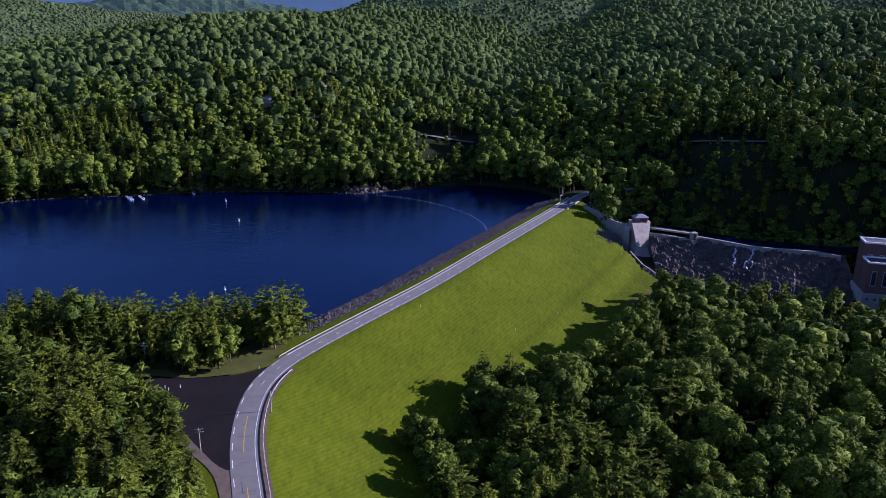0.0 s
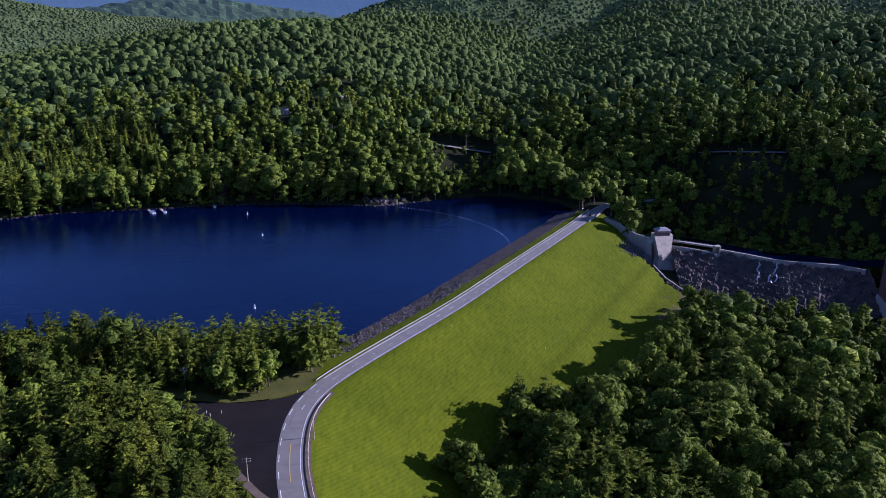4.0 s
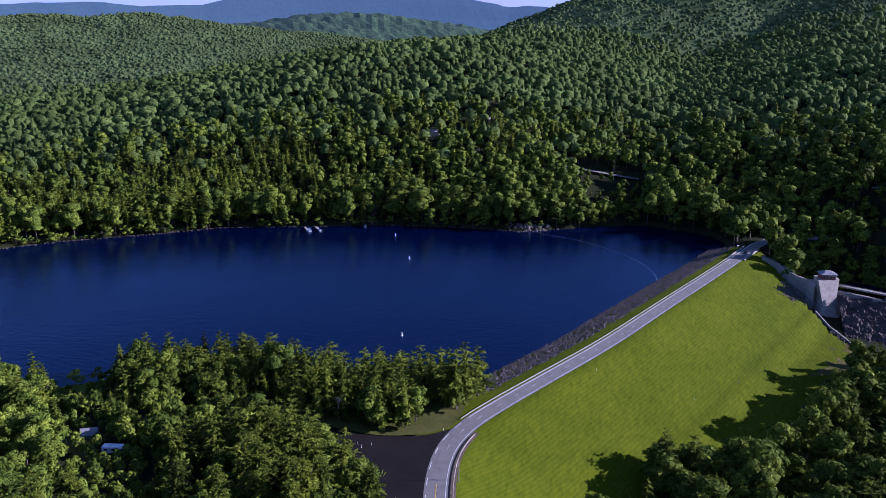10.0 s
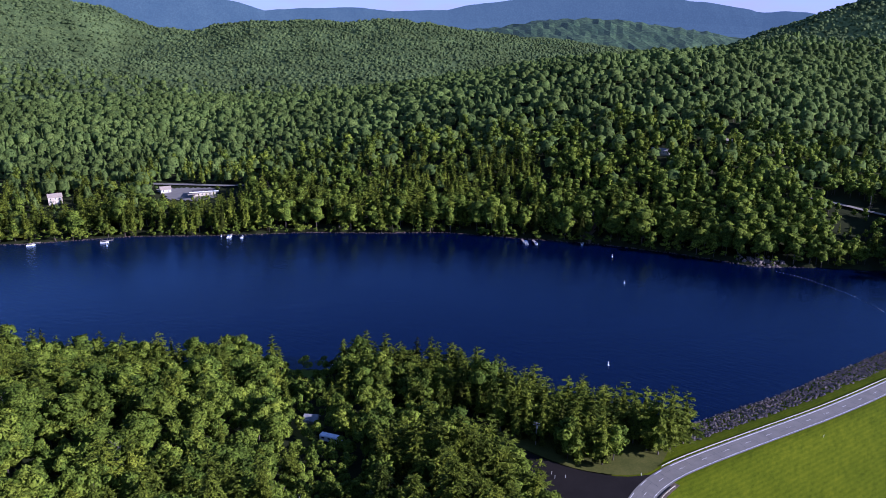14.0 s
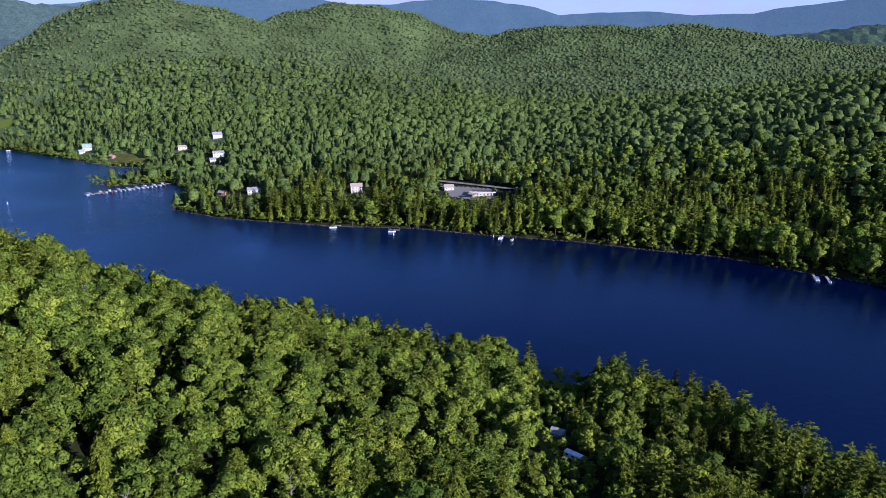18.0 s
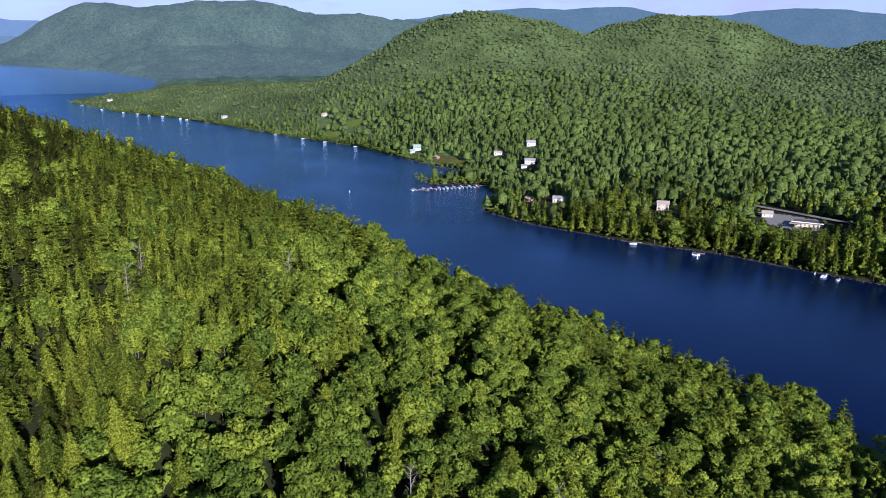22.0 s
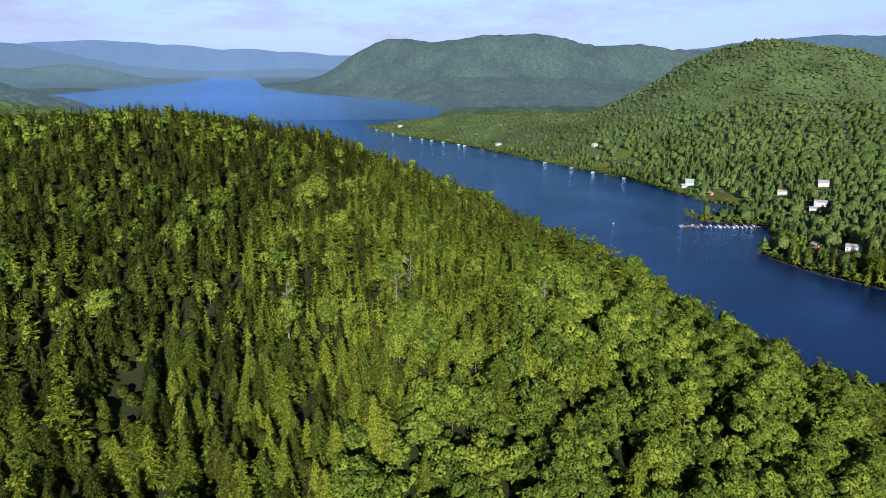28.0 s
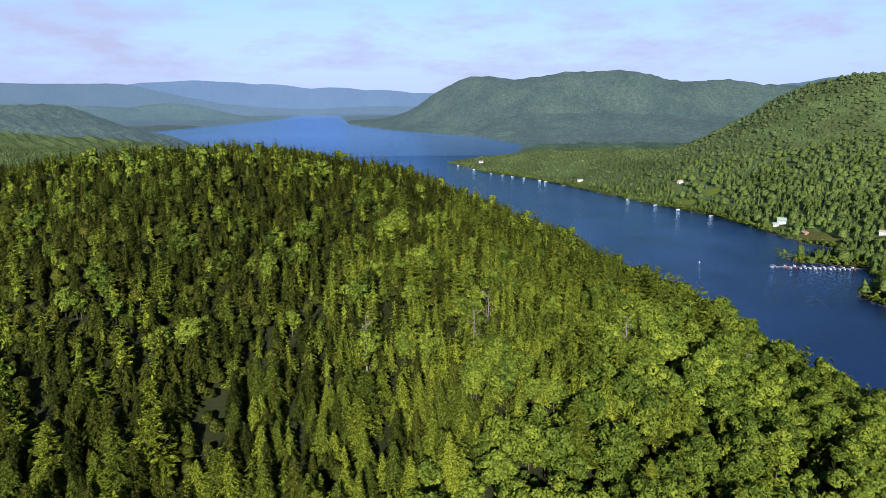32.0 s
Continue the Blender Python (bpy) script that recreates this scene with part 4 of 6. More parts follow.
def wooded(x, y):
    ok = (shore_dist(x, y) > 1.2)
    ok &= seg_dist(x, y, ROAD)[0] > 9
    e = END_B - END_A
    q = dam_profile(x, y)[1]
    reach = np.interp(y, [120, 160, 200, 240, 258, 278, 300, 330, 380, 400], [42, 52, 55, 52, 56, 76, 86, 88, 86, 96])
    ok &= ~((q > -29) & (q < reach) & (y > 100) & (y < 520) & ((q > -6) | (y > 262)) & ((x - END_A[0]) * e[1] - (y - END_A[1]) * e[0] > -60))
    ok &= ~inside(x, y, ROCKY) & ~inside(x, y, FOREBAY)
    ok &= ~inside(x, y, PAVE * 1.0) & (seg_dist(x, y, PAVE, True)[0] > 4.5) & (seg_dist(x, y, SHOULDER)[0] > 6.2)
    ok &= seg_dist(x, y, TRACK)[0] > 3.5
    for cx, cy, cr in CLEAR:
        ok &= (x - cx) ** 2 + (y - cy) ** 2 > cr * cr
    return ok


def scatter(seed, r0, r1, az0, az1, gap, also=None):
    """Even but irregular places for trees in a part of a ring round the middle of the flight."""
    rng = np.random.RandomState(seed)
    far = min(r1, 2600)
    i, j = np.meshgrid(np.arange(-far * 1.02, far * 1.02, gap), np.arange(-far * 1.02, far * 1.02, gap), indexing="ij")
    i, j = i.ravel() + rng.uniform(-0.5, 0.5, i.size) * gap, j.ravel() + rng.uniform(-0.5, 0.5, i.size) * gap
    turn = 0.47 + 0.13 * (seed % 7)
    x, y = EYE[0] + i * math.cos(turn) - j * math.sin(turn), EYE[1] + i * math.sin(turn) + j * math.cos(turn)
    r, az = np.hypot(x - EYE[0], y - EYE[1]), np.degrees(np.arctan2(-(x - EYE[0]), y - EYE[1]))
    az = np.where(az < -150, az + 360, az)
    ok = (r >= r0) & (r < r1) & (az > az0) & (az < az1)
    x, y = x[ok], y[ok]
    ok = wooded(x, y)
    x, y = x[ok], y[ok]
    return np.stack([x, y, ground_height(x, y)], -1), rng


def needle_share(x, y):
    """How likely a tree is a conifer."""
    hill = step(0, -60, y + 0.25 * (x + 230)) * step(-40, -110, x)
    grove = cells(x, y, 70, 4)
    shore = step(220, 40, shore_dist(x, y)) * step(-120, -420, x) * step(20, 120, y) * 0.5
    spit = 0.95 * np.exp(-(((x + 160) / 90.0) ** 2 + ((y - 248) / 27.0) ** 2))
    west = 0.75 * np.exp(-(((x + 130) / 42.0) ** 2 + ((y - 180) / 45.0) ** 2))
    pines = 0.6 * step(-560, -700, x) * step(420, 120, shore_dist(x, y)) * step(-200, 60, y)
    return np.clip(0.05 + pines + west + 0.90 * hill + 0.45 * step(0.55, 0.8, grove) + shore + spit, 0, 0.91)


def stature(x, y):
    """Taller trees round the dam, lower ones on the near hill."""
    by_dam = np.exp(-(((x - 30) / 130.0) ** 2 + ((y - 270) / 110.0) ** 2))
    spit = np.exp(-(((x + 170) / 90.0) ** 2 + ((y - 245) / 28.0) ** 2))
    on_hill = np.clip(1.5 * np.exp(-(((x + 330) / 260.0) ** 2 + ((y + 180) / 220.0) ** 2)), 0, 1)
    flank = np.exp(-(((x + 310) / 95.0) ** 2 + ((y - 30) / 95.0) ** 2))
    low = np.ones(np.shape(x))
    for cx, cy, cr in CLEAR[5:-3] + [(-188, 173, 10), (-208, 180, 9.6)]:       # lower growth in front of houses and clearings
        if cr < 9.5:
            continue
        away = math.hypot(EYE[0] - cx, EYE[1] - cy)
        ux, uy = (EYE[0] - cx) / away, (EYE[1] - cy) / away
        t = (x - cx) * ux + (y - cy) * uy
        side = np.abs((x - cx) * uy - (y - cy) * ux)
        low = np.where((t > 0) & (t < 75) & (side < cr + 2), np.minimum(low, 0.42 + 0.5 * np.clip((t - 25) / 55, 0, 1)), low)
    camp = np.exp(-(((x + 200) / 42.0) ** 2 + ((y - 170) / 35.0) ** 2))
    edge = np.exp(-(((x + 132) / 30.0) ** 2 + ((y - 190) / 28.0) ** 2))
    tall = 0.34 * step(75, 15, shore_dist(x, y)) * step(400, 460, np.hypot(x - EYE[0], y - EYE[1])) * step(120, 260, y) * step(-1000, -750, x)
    return (1 + tall - 0.22 * camp + 0.36 * by_dam + 0.04 * spit + 0.35 * edge - 0.40 * on_hill + 0.52 * flank) * low


def pine_share(x, y):
    return np.clip(0.12 + 0.5 * step(-40, 60, y) - 0.2 * step(-300, -600, x), 0.1, 0.6)


def shaded_share(x, y):
    """Share of conifers with darker needles, painting shade on the hill's southern half."""
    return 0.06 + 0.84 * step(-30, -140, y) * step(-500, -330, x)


def wood(name, seed, p, rng, n, trunk, label, tall=1.0, core=True, leaf=None, needle=None, wide=1.0, fine=0):
    soft = rng.rand(len(p)) < needle_share(p[:, 0], p[:, 1])
    h = tall * rng.uniform(0.66, 1.22, len(p)) * np.where(soft, 17.5, 16.5) * np.where(soft, 1.0, rng.uniform(0.80, 1.18, len(p))) * stature(p[:, 0], p[:, 1])
    w = wide * (rng.uniform(0.85, 1.25, len(p)) if core else rng.uniform(0.62, 1.32, len(p)))
    kind = rng.rand(len(p)) < pine_share(p[:, 0], p[:, 1])
    leafy = [broadleaf(seed + k, fine or n) if core else dome(seed + k, n) for k in range(6)]
    spiky = [conifer(seed + k, n, 0.205 + 0.016 * k, 0.16) if core else far_cone(seed + k, 3 if n else 2) for k in range(4)]
    open_ = [pine(seed + k, n) if core else (far_cone(seed + 5, 3 if n else 2) if k == 2 else dome(seed + 9 + k, n)) for k in range(3)]
    joined(name + "_broadleaf_trees", leafy, p[~soft], h[~soft], 1.12 * w[~soft], seed, leaf or M_BROAD, trunk, "leafy green broadleaf " + label)
    dark = rng.rand(len(p)) < shaded_share(p[:, 0], p[:, 1])
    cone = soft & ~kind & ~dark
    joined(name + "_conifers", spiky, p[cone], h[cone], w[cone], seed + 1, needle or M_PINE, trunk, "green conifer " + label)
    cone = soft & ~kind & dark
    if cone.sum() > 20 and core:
        joined(name + "_shaded_conifers", spiky, p[cone], h[cone], w[cone], seed + 3, M_PINE_SHADED, trunk, "shade-coloured conifer " + label)
    joined(name + "_pines", open_, p[soft & kind], 1.12 * h[soft & kind], w[soft & kind], seed + 2, needle or M_PINE, trunk, "open-crowned pine " + label)


def thing(name, label, category, group="", at=(0, 0, 0), rz=0.0):
    """An Empty at the base of a thing, for its parts."""
    ob = new(name)
    ob.matrix_world = pose(*at, 0, 0, math.degrees(rz))
    return tagged(ob, label, category, group)


def limbed_trunk(seed, forks):
    """A tapered trunk with limbs, of a tree a metre high."""
    rng = random.Random(seed)
    bm = bmesh.new()
    rod(bm, (0, 0, -0.03), (0.01, 0.0, 0.4), 0.017, 0.012, 6)
    rod(bm, (0.01, 0, 0.38), (0.0, 0.015, 0.8 if forks else 0.97), 0.012, 0.003, 5)
    for k in range(forks):
        a, z = k * 2.4 + rng.random(), 0.30 + 0.07 * k
        rod(bm, (0.01, 0, z), (0.17 * math.cos(a), 0.17 * math.sin(a), z + 0.2 + 0.1 * rng.random()), 0.007, 0.002, 4)
    return bm


def tree_model(name, label, category, seed, geo, leaf, forks, group):
    t = thing(name, label, category, group)
    part("trunk", limbed_trunk(seed, forks), M_BARK, t)
    crown_ = new("crown", mesh_np("crown", geo[0], geo[1], [leaf], smooth=True))
    crown_.parent = t
    return t


# The trees closest to the flight are things of their own; the rest of the near wood is joined.
places, tree_rng = scatter(11, 60, 340, -36, 146, 5.2)
leafed = needle_share(places[:, 0], places[:, 1]) < 0.6
places = places[leafed & (tree_rng.rand(len(places)) < 0.33 + 1.1 * np.clip(needle_share(places[:, 0], places[:, 1]) - 0.1, 0, 1) + 0.6 * (1 - np.clip(stature(places[:, 0], places[:, 1]), 0.7, 1)))]
stand, _ = scatter(12, 60, 340, -36, 146, 4.3)
stand = stand[(needle_share(stand[:, 0], stand[:, 1]) >= 0.6) & (tree_rng.rand(len(stand)) > 0.16 + 0.16 * step(-80, -170, stand[:, 1]) + 0.22 * (stand[:, 1] > 120))]
places = np.vstack([places, stand])
places = places[np.argsort(np.hypot(places[:, 0] - EYE[0], places[:, 1] - EYE[1]))]
softer = tree_rng.rand(len(places)) < needle_share(places[:, 0], places[:, 1])
leafy_close, soft_close = np.where(~softer)[0][:290], np.where(softer)[0][:420]
single = np.zeros(len(places), bool)
single[leafy_close] = single[soft_close] = True
close, rest = places[single], places[~single]
close_soft = softer[single]
models = {
    "broadleaf_tree": [tree_model("broadleaf_tree", "leafy green broadleaf tree in closed woodland", "tree", 60 + k, broadleaf(160 + k, 1500), M_BROAD1, 5, "near broadleaf trees") for k in range(6)],
    "conifer_tree": [tree_model("conifer_tree", "dense dark green conifer with drooping branches", "tree", 70 + k, conifer(170 + k, 960, 0.205 + 0.014 * k, 0.14), M_PINE1, 0, "near conifers") for k in range(5)],
    "hemlock_tree": [tree_model("hemlock_tree", "shade-coloured dark olive conifer with dense branches", "tree", 75 + k, conifer(175 + k, 960, 0.215 + 0.018 * k, 0.12), M_PINE_SHADED1, 0, "near hemlocks") for k in range(3)],
    "pine_tree": [tree_model("pine_tree", "tall open-crowned pine with layered branches", "tree", 80 + k, pine(180 + k, 800), M_PINE1, 4, "near pines") for k in range(4)],
}
used = set()
for (x, y, z), soft in zip(close, close_soft):
    kind = "broadleaf_tree" if not soft else ("pine_tree" if tree_rng.rand() < pine_share(x, y) else ("hemlock_tree" if tree_rng.rand() < float(shaded_share(x, y)) else "conifer_tree"))
    k = tree_rng.randint(len(models[kind]))
    h = tree_rng.uniform(0.60, 1.38) * {"broadleaf_tree": 16.5, "conifer_tree": 17.5, "hemlock_tree": 17.5, "pine_tree": 19.5}[kind] * float(stature(x, y))
    w = h * tree_rng.uniform(0.9, 1.2) * (1.1 if kind == "broadleaf_tree" else 1.0)
    m = Matrix.LocRotScale((x, y, z), Euler((tree_rng.normal(0, 0.03), tree_rng.normal(0, 0.03), tree_rng.rand() * 6.28)), (w, w, h))
    model = models[kind][k]
    if (kind, k) not in used:
        used.add((kind, k))
        model.matrix_world = m
    else:
        one = copy_thing(model, Matrix.Identity(4))
        one.scale = (1, 1, 1)
        one.matrix_world = m

wood("near_wood", 13, rest, tree_rng, 230, True, "woodland round the dam and on the near hill", fine=350)


under, under_rng = scatter(15, 70, 340, -36, 146, 5.4)
shady = needle_share(under[:, 0], under[:, 1]) > 0.5
for nm, pick, mt, lb in (("understory_bushes", ~shady, M_BROAD, "low green undergrowth between the trees"), ("understory_saplings", shady, M_PINE_SHADED, "dark green saplings under the conifers")):
    p = under[pick]
    joined(nm, [dome(115 + k, 2) for k in range(5)], p, under_rng.uniform(4.0, 6.8, len(p)), under_rng.uniform(1.1, 1.7, len(p)), 15, mt, False, lb, "bushes")


def fade(p, rng, lo, hi, out):
    """Thins the trees towards the next belt of woodland, which starts as this one ends."""
    r = np.hypot(p[:, 0] - EYE[0], p[:, 1] - EYE[1])
    k = np.clip((r - lo) / (hi - lo), 0, 1)
    return p[rng.rand(len(p)) >= k] if out else p[rng.rand(len(p)) < k]


def in_sight(p):
    """Leaves out far trees that stand wholly behind a crest."""
    b, r = np.arange(-36, 150.1, 0.5), np.arange(300, 2601, 25.0)
    x, y = polar_grid(r, b)
    el = np.maximum.accumulate((ground_height(x, y) + 4.0 - EYE[2]) / r[:, None], 0)
    off = p - EYE
    pr, pb = np.hypot(off[:, 0], off[:, 1]), np.degrees(np.arctan2(-off[:, 0], off[:, 1]))
    i, j = np.clip(((pr - 300) / 25).astype(int) - 2, 0, len(r) - 1), np.clip(((pb + 36) / 0.5).round().astype(int), 0, len(b) - 1)
    return (pr < 1000) | ((off[:, 2] + 20) / pr > el[i, j])


shore_p, shore_rng = scatter(21, 340, 800, -34, 146, 7.7)
shore_p = fade(shore_p, shore_rng, 620, 800, True)
on_near_hill = (needle_share(shore_p[:, 0], shore_p[:, 1]) > 0.6) & (shore_p[:, 1] < 80)
wood("shore_wood", 21, shore_p[~on_near_hill], shore_rng, 84, True, "woodland along the lake shores", leaf=M_SHORE_B, needle=M_SHORE_N)
crest_p, crest_rng = scatter(26, 340, 620, 70, 146, 5.0)
crest_p = crest_p[(needle_share(crest_p[:, 0], crest_p[:, 1]) > 0.6) & (crest_p[:, 1] < 80)]
wood("hill_wood", 26, crest_p, crest_rng, 66, False, "woodland over the crest of the near hill", leaf=M_SHORE_B, needle=M_SHORE_N)
slope_p, slope_rng = scatter(31, 620, 1600, -30, 146, 8.9)
slope_p = fade(fade(slope_p, slope_rng, 620, 800, False), slope_rng, 1150, 1600, True)
slope_p = slope_p[in_sight(slope_p)]
slope_p[:, 2] -= slope_rng.uniform(2.8, 5.2, len(slope_p)) * step(660, 850, np.hypot(slope_p[:, 0] - EYE[0], slope_p[:, 1] - EYE[1]))
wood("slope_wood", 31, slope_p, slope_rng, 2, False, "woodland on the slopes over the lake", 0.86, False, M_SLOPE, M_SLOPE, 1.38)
upper_p, upper_rng = scatter(41, 1150, 2560, -32, 142, 10.6)
upper_p = fade(upper_p, upper_rng, 1150, 1600, False)
upper_p = upper_p[in_sight(upper_p)]
upper_p[:, 2] -= upper_rng.uniform(2.7, 4.1, len(upper_p))
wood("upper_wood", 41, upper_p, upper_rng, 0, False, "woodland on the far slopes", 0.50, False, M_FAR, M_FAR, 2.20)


def line_points(line, gap):
    """Places every gap metres along a line, with the heading."""
    line = np.asarray(line, float)
    run = np.r_[0, np.cumsum(np.hypot(*np.diff(line[:, :2], axis=0).T))]
    t = np.arange(gap / 2, run[-1], gap)
    p = np.stack([np.interp(t, run, line[:, k]) for k in range(2)], -1)
    q = np.stack([np.interp(t + 0.5, run, line[:, k]) for k in range(2)], -1)
    return p, np.arctan2(q[:, 1] - p[:, 1], q[:, 0] - p[:, 0])


def low_trees(name, p, h, n, seed, label, leaf=M_BROAD):
    rng = np.random.RandomState(seed)
    joined(name, [broadleaf(seed + k, n, False) for k in range(4)], p, h, rng.uniform(1.2, 1.8, len(p)), seed, leaf, False, label, "bushes")


# bushes along the water's edge
bank = np.vstack([line_points(NEAR_SHORE[:14], 3.0)[0], line_points(FAR_SHORE[9:-3], 2.6)[0]])
bank_rng = np.random.RandomState(5)
bank = bank + bank_rng.normal(0, 2.4, bank.shape)
bank = bank[wooded(bank[:, 0], bank[:, 1]) | (shore_dist(bank[:, 0], bank[:, 1]) > 0.2) & (bank[:, 0] < -180)]
low_trees("shore_bushes", np.c_[bank, np.maximum(ground_height(bank[:, 0], bank[:, 1]), 0.2) - 0.5], bank_rng.uniform(3.5, 9.5, len(bank)), 34, 91, "low green bushes hanging over the lake shore")
# bushes and small trees in the shallows beside the marina
mr = np.random.RandomState(8)
marsh = np.stack([mr.uniform(-912, -862, 70), mr.uniform(112, 196, 70)], -1)
low_trees("marsh_bushes", np.c_[marsh, np.full(70, -0.3)], mr.uniform(4, 9, 70), 60, 97, "light green flooded bushes standing in shallow water")


# ---- ground patches ----
def patch(name, poly, lift, material, label, category="ground", gap=3.0, height=None):
    """A piece of ground with its own surface, laid over the land."""
    poly = np.asarray(poly, float)
    if height is not None:
        for _ in range(2):
            after = np.roll(poly, -1, 0)
            poly = np.stack([0.8 * poly + 0.2 * after, 0.2 * poly + 0.8 * after], 1).reshape(-1, 2)
        bm = bmesh.new()
        face = bm.faces.new([bm.verts.new((px, py, height + lift)) for px, py in poly])
        face.normal_update()
        if face.normal.z < 0:
            face.normal_flip()
        bmesh.ops.triangulate(bm, faces=[face])
        return tagged(part(name, bm, material), label, category, kind="structure")
    x, y = np.meshgrid(np.arange(poly[:, 0].min(), poly[:, 0].max() + gap, gap), np.arange(poly[:, 1].min(), poly[:, 1].max() + gap, gap), indexing="ij")
    f = grid_faces(*x.shape, False)
    keep = inside(x.ravel()[f].mean(1), y.ravel()[f].mean(1), poly)
    z = (ground_height(x, y) if height is None else 0 * x + height) + lift
    ob = new(name, mesh_np(name, np.stack([x, y, z], -1), f[keep][:, ::-1], [material], smooth=True))
    return tagged(ob, label, category, kind="structure")


patch("pavement_junction", PAVE, 0.02, M_BLACKTOP, "fresh black asphalt at the road junction", "pavement", 1.0, CREST_Z + 0.06)
patch("gravel_shoulder", [(-166, 217), (-150, 214), (-118, 209), (-101, 192), (-93, 184), (-77, 171), (-70.5, 156), (-55, 122), (-45, 98), (-47, 97), (-58, 121.2), (-73.6, 154.7), (-81.6, 168), (-96.8, 179.8), (-104.3, 187.8), (-120, 205), (-150, 210.5), (-166, 213.5)], 0.0, M_GRAVEL, "strip of brown gravel beside the asphalt", "shoulder", 1.0, CREST_Z + 0.03)
patch("verge_grass", [(-150, 223), (-126, 220), (-111, 220), (-95, 226), (-86, 236), (-88, 262), (-100, 266), (-130, 246), (-150, 238)], 0.0, M_ROUGH, "rough grass verge under the pines", "grass", 1.5, CREST_Z + 0.04)
patch("parking_lot", [(-622, 396), (-604, 388), (-586, 384), (-562, 396), (-556, 412), (-572, 428), (-584, 424)], 0.35, M_ASPHALT, "pale worn asphalt lot beside two buildings", "lot")
patch("shore_lawn", [(-990, 176), (-1012, 154), (-1040, 147), (-1050, 166), (-1030, 178), (-1000, 192)], 0.4, M_ROUGH, "mown lawn sloping to the lake", "lawn")
patch("shore_lawn_far", [(-1318, -10), (-1288, 12), (-1292, 30), (-1322, 22)], 0.4, M_LAWN, "bright mown lawn by the lake shore", "lawn")
patch("hill_clearing", [(-1342, 38), (-1316, 48), (-1320, 74), (-1350, 66)], 0.4, M_LAWN, "grassy clearing on the hillside", "lawn")
patch("house_lawn", [(-1606, -216), (-1576, -202), (-1590, -188), (-1616, -200)], 0.4, M_LAWN, "bright lawn running down to the lake", "lawn")
patch("camp_clearing", [(-216, 174), (-215, 185), (-203, 187), (-196, 172), (-186, 166), (-188, 162), (-200, 166)], 0.3, M_ROUGH, "weedy clearing round a camper", "clearing", 2.0)
patch("camp_lawn", [(-268, 222), (-266, 236), (-250, 242), (-244, 232), (-252, 220)], 0.3, M_LAWN, "small lawn at the water's edge", "lawn", 2.0)
patch("boat_ramp", [(-236, 516), (-244, 514), (-258, 562), (-248, 566)], 0.35, M_GRAVEL, "pale gravel ramp running down to the lake", "ramp", 2.0)
patch("river", [(150, 300), (330, 260), (330, 412), (176, 404), (165, 372)], 0.0, M_WATER, "dark still river below the powerhouse", "river", 10.0, -21.0)
patch("forebay", FOREBAY, 0.0, M_WATER, "black still water held behind the spillway wall", "water", 6.0, -3.6)
for nm, pts in (("road_far_shore", [(-118, 640), (-95, 644), (-60, 647), (-35, 647)]), ("road_hill", [(128, 588), (143, 582), (160, 574), (180, 567), (200, 560)]), ("road_lot", [(-655, 392), (-632, 404), (-604, 420), (-576, 435), (-548, 452)])):
    ln = resample(np.array(pts, float), 4.0)
    v, f = strip(ln, ground_height(ln[:, 0], ln[:, 1]), -3.5, 3.5, 1.0, 3)
    tagged(new(nm, mesh_np(nm, v, f, [M_ASPHALT])), "pale asphalt road cut into the wooded hillside", "road", kind="structure")


# ---- road markings, cracks, guardrails ----
def lines_mesh(name, pieces, material, label):
    vs, fs, base = [], [], 0
    for ln, lo, hi in pieces:
        v, f = strip(ln, 0 * ln[:, 0] + CREST_Z + 0.06, lo, hi, 0.105)
        vs.append(v)
        fs.append(f + base)
        base += len(v)
    return tagged(new(name, mesh_np(name, np.vstack(vs), np.vstack(fs), [material])), label, "road marking", kind="structure")


fine_line = resample(ROAD, 1.0)
fine_line = fine_line[fine_line[:, 1] > 96]
crest_on = fine_line[:, 1] > 240
lines_mesh("trim_edge_lines", [(fine_line, 3.2, 3.36), (fine_line[crest_on], -3.4, -3.15)] + [(fine_line[k:k + 5], -3.4, -3.2) for k in range(0, int((~crest_on).sum()), 9)], M_PAINT, "white painted edge lines along the road")
lines_mesh("trim_centre_line", [(fine_line[k:k + 4], -0.05, 0.05) for k in range(130, len(fine_line) - 8, 12)], M_PAINT, "broken white centre line along the crest road")
lines_mesh("trim_yellow_line", [(fine_line[k:k + 22], -0.12, 0.12) for k in (8, 50, 88)], M_YELLOW, "faded yellow centre line at the bend")
crack_rng = random.Random(4)
cracks = []
for k in range(6, len(fine_line) - 14, 7):
    if crack_rng.random() < 0.75:
        c, n2 = fine_line[k], normals(fine_line[k - 2:k + 3])[2]
        skew = crack_rng.uniform(-0.7, 0.7)
        t2 = np.array((-n2[1], n2[0]))
        a, b = crack_rng.uniform(-3.8, -1), crack_rng.uniform(1, 3.8)
        ln = np.array([c + n2 * u + t2 * (skew * u * 0.3 + 0.15 * math.sin(u * 2 + k)) for u in np.linspace(a, b, 7)])
        cracks.append((ln, -0.06, 0.06))
    if crack_rng.random() < 0.5:
        off, m2 = crack_rng.uniform(-2.6, 2.6), crack_rng.randint(6, 14)
        seg = fine_line[k:k + m2]
        cracks.append((seg, off - 0.05, off + 0.05))
lines_mesh("trim_tar_seals", cracks, M_TAR, "dark tar-sealed cracks in the asphalt")


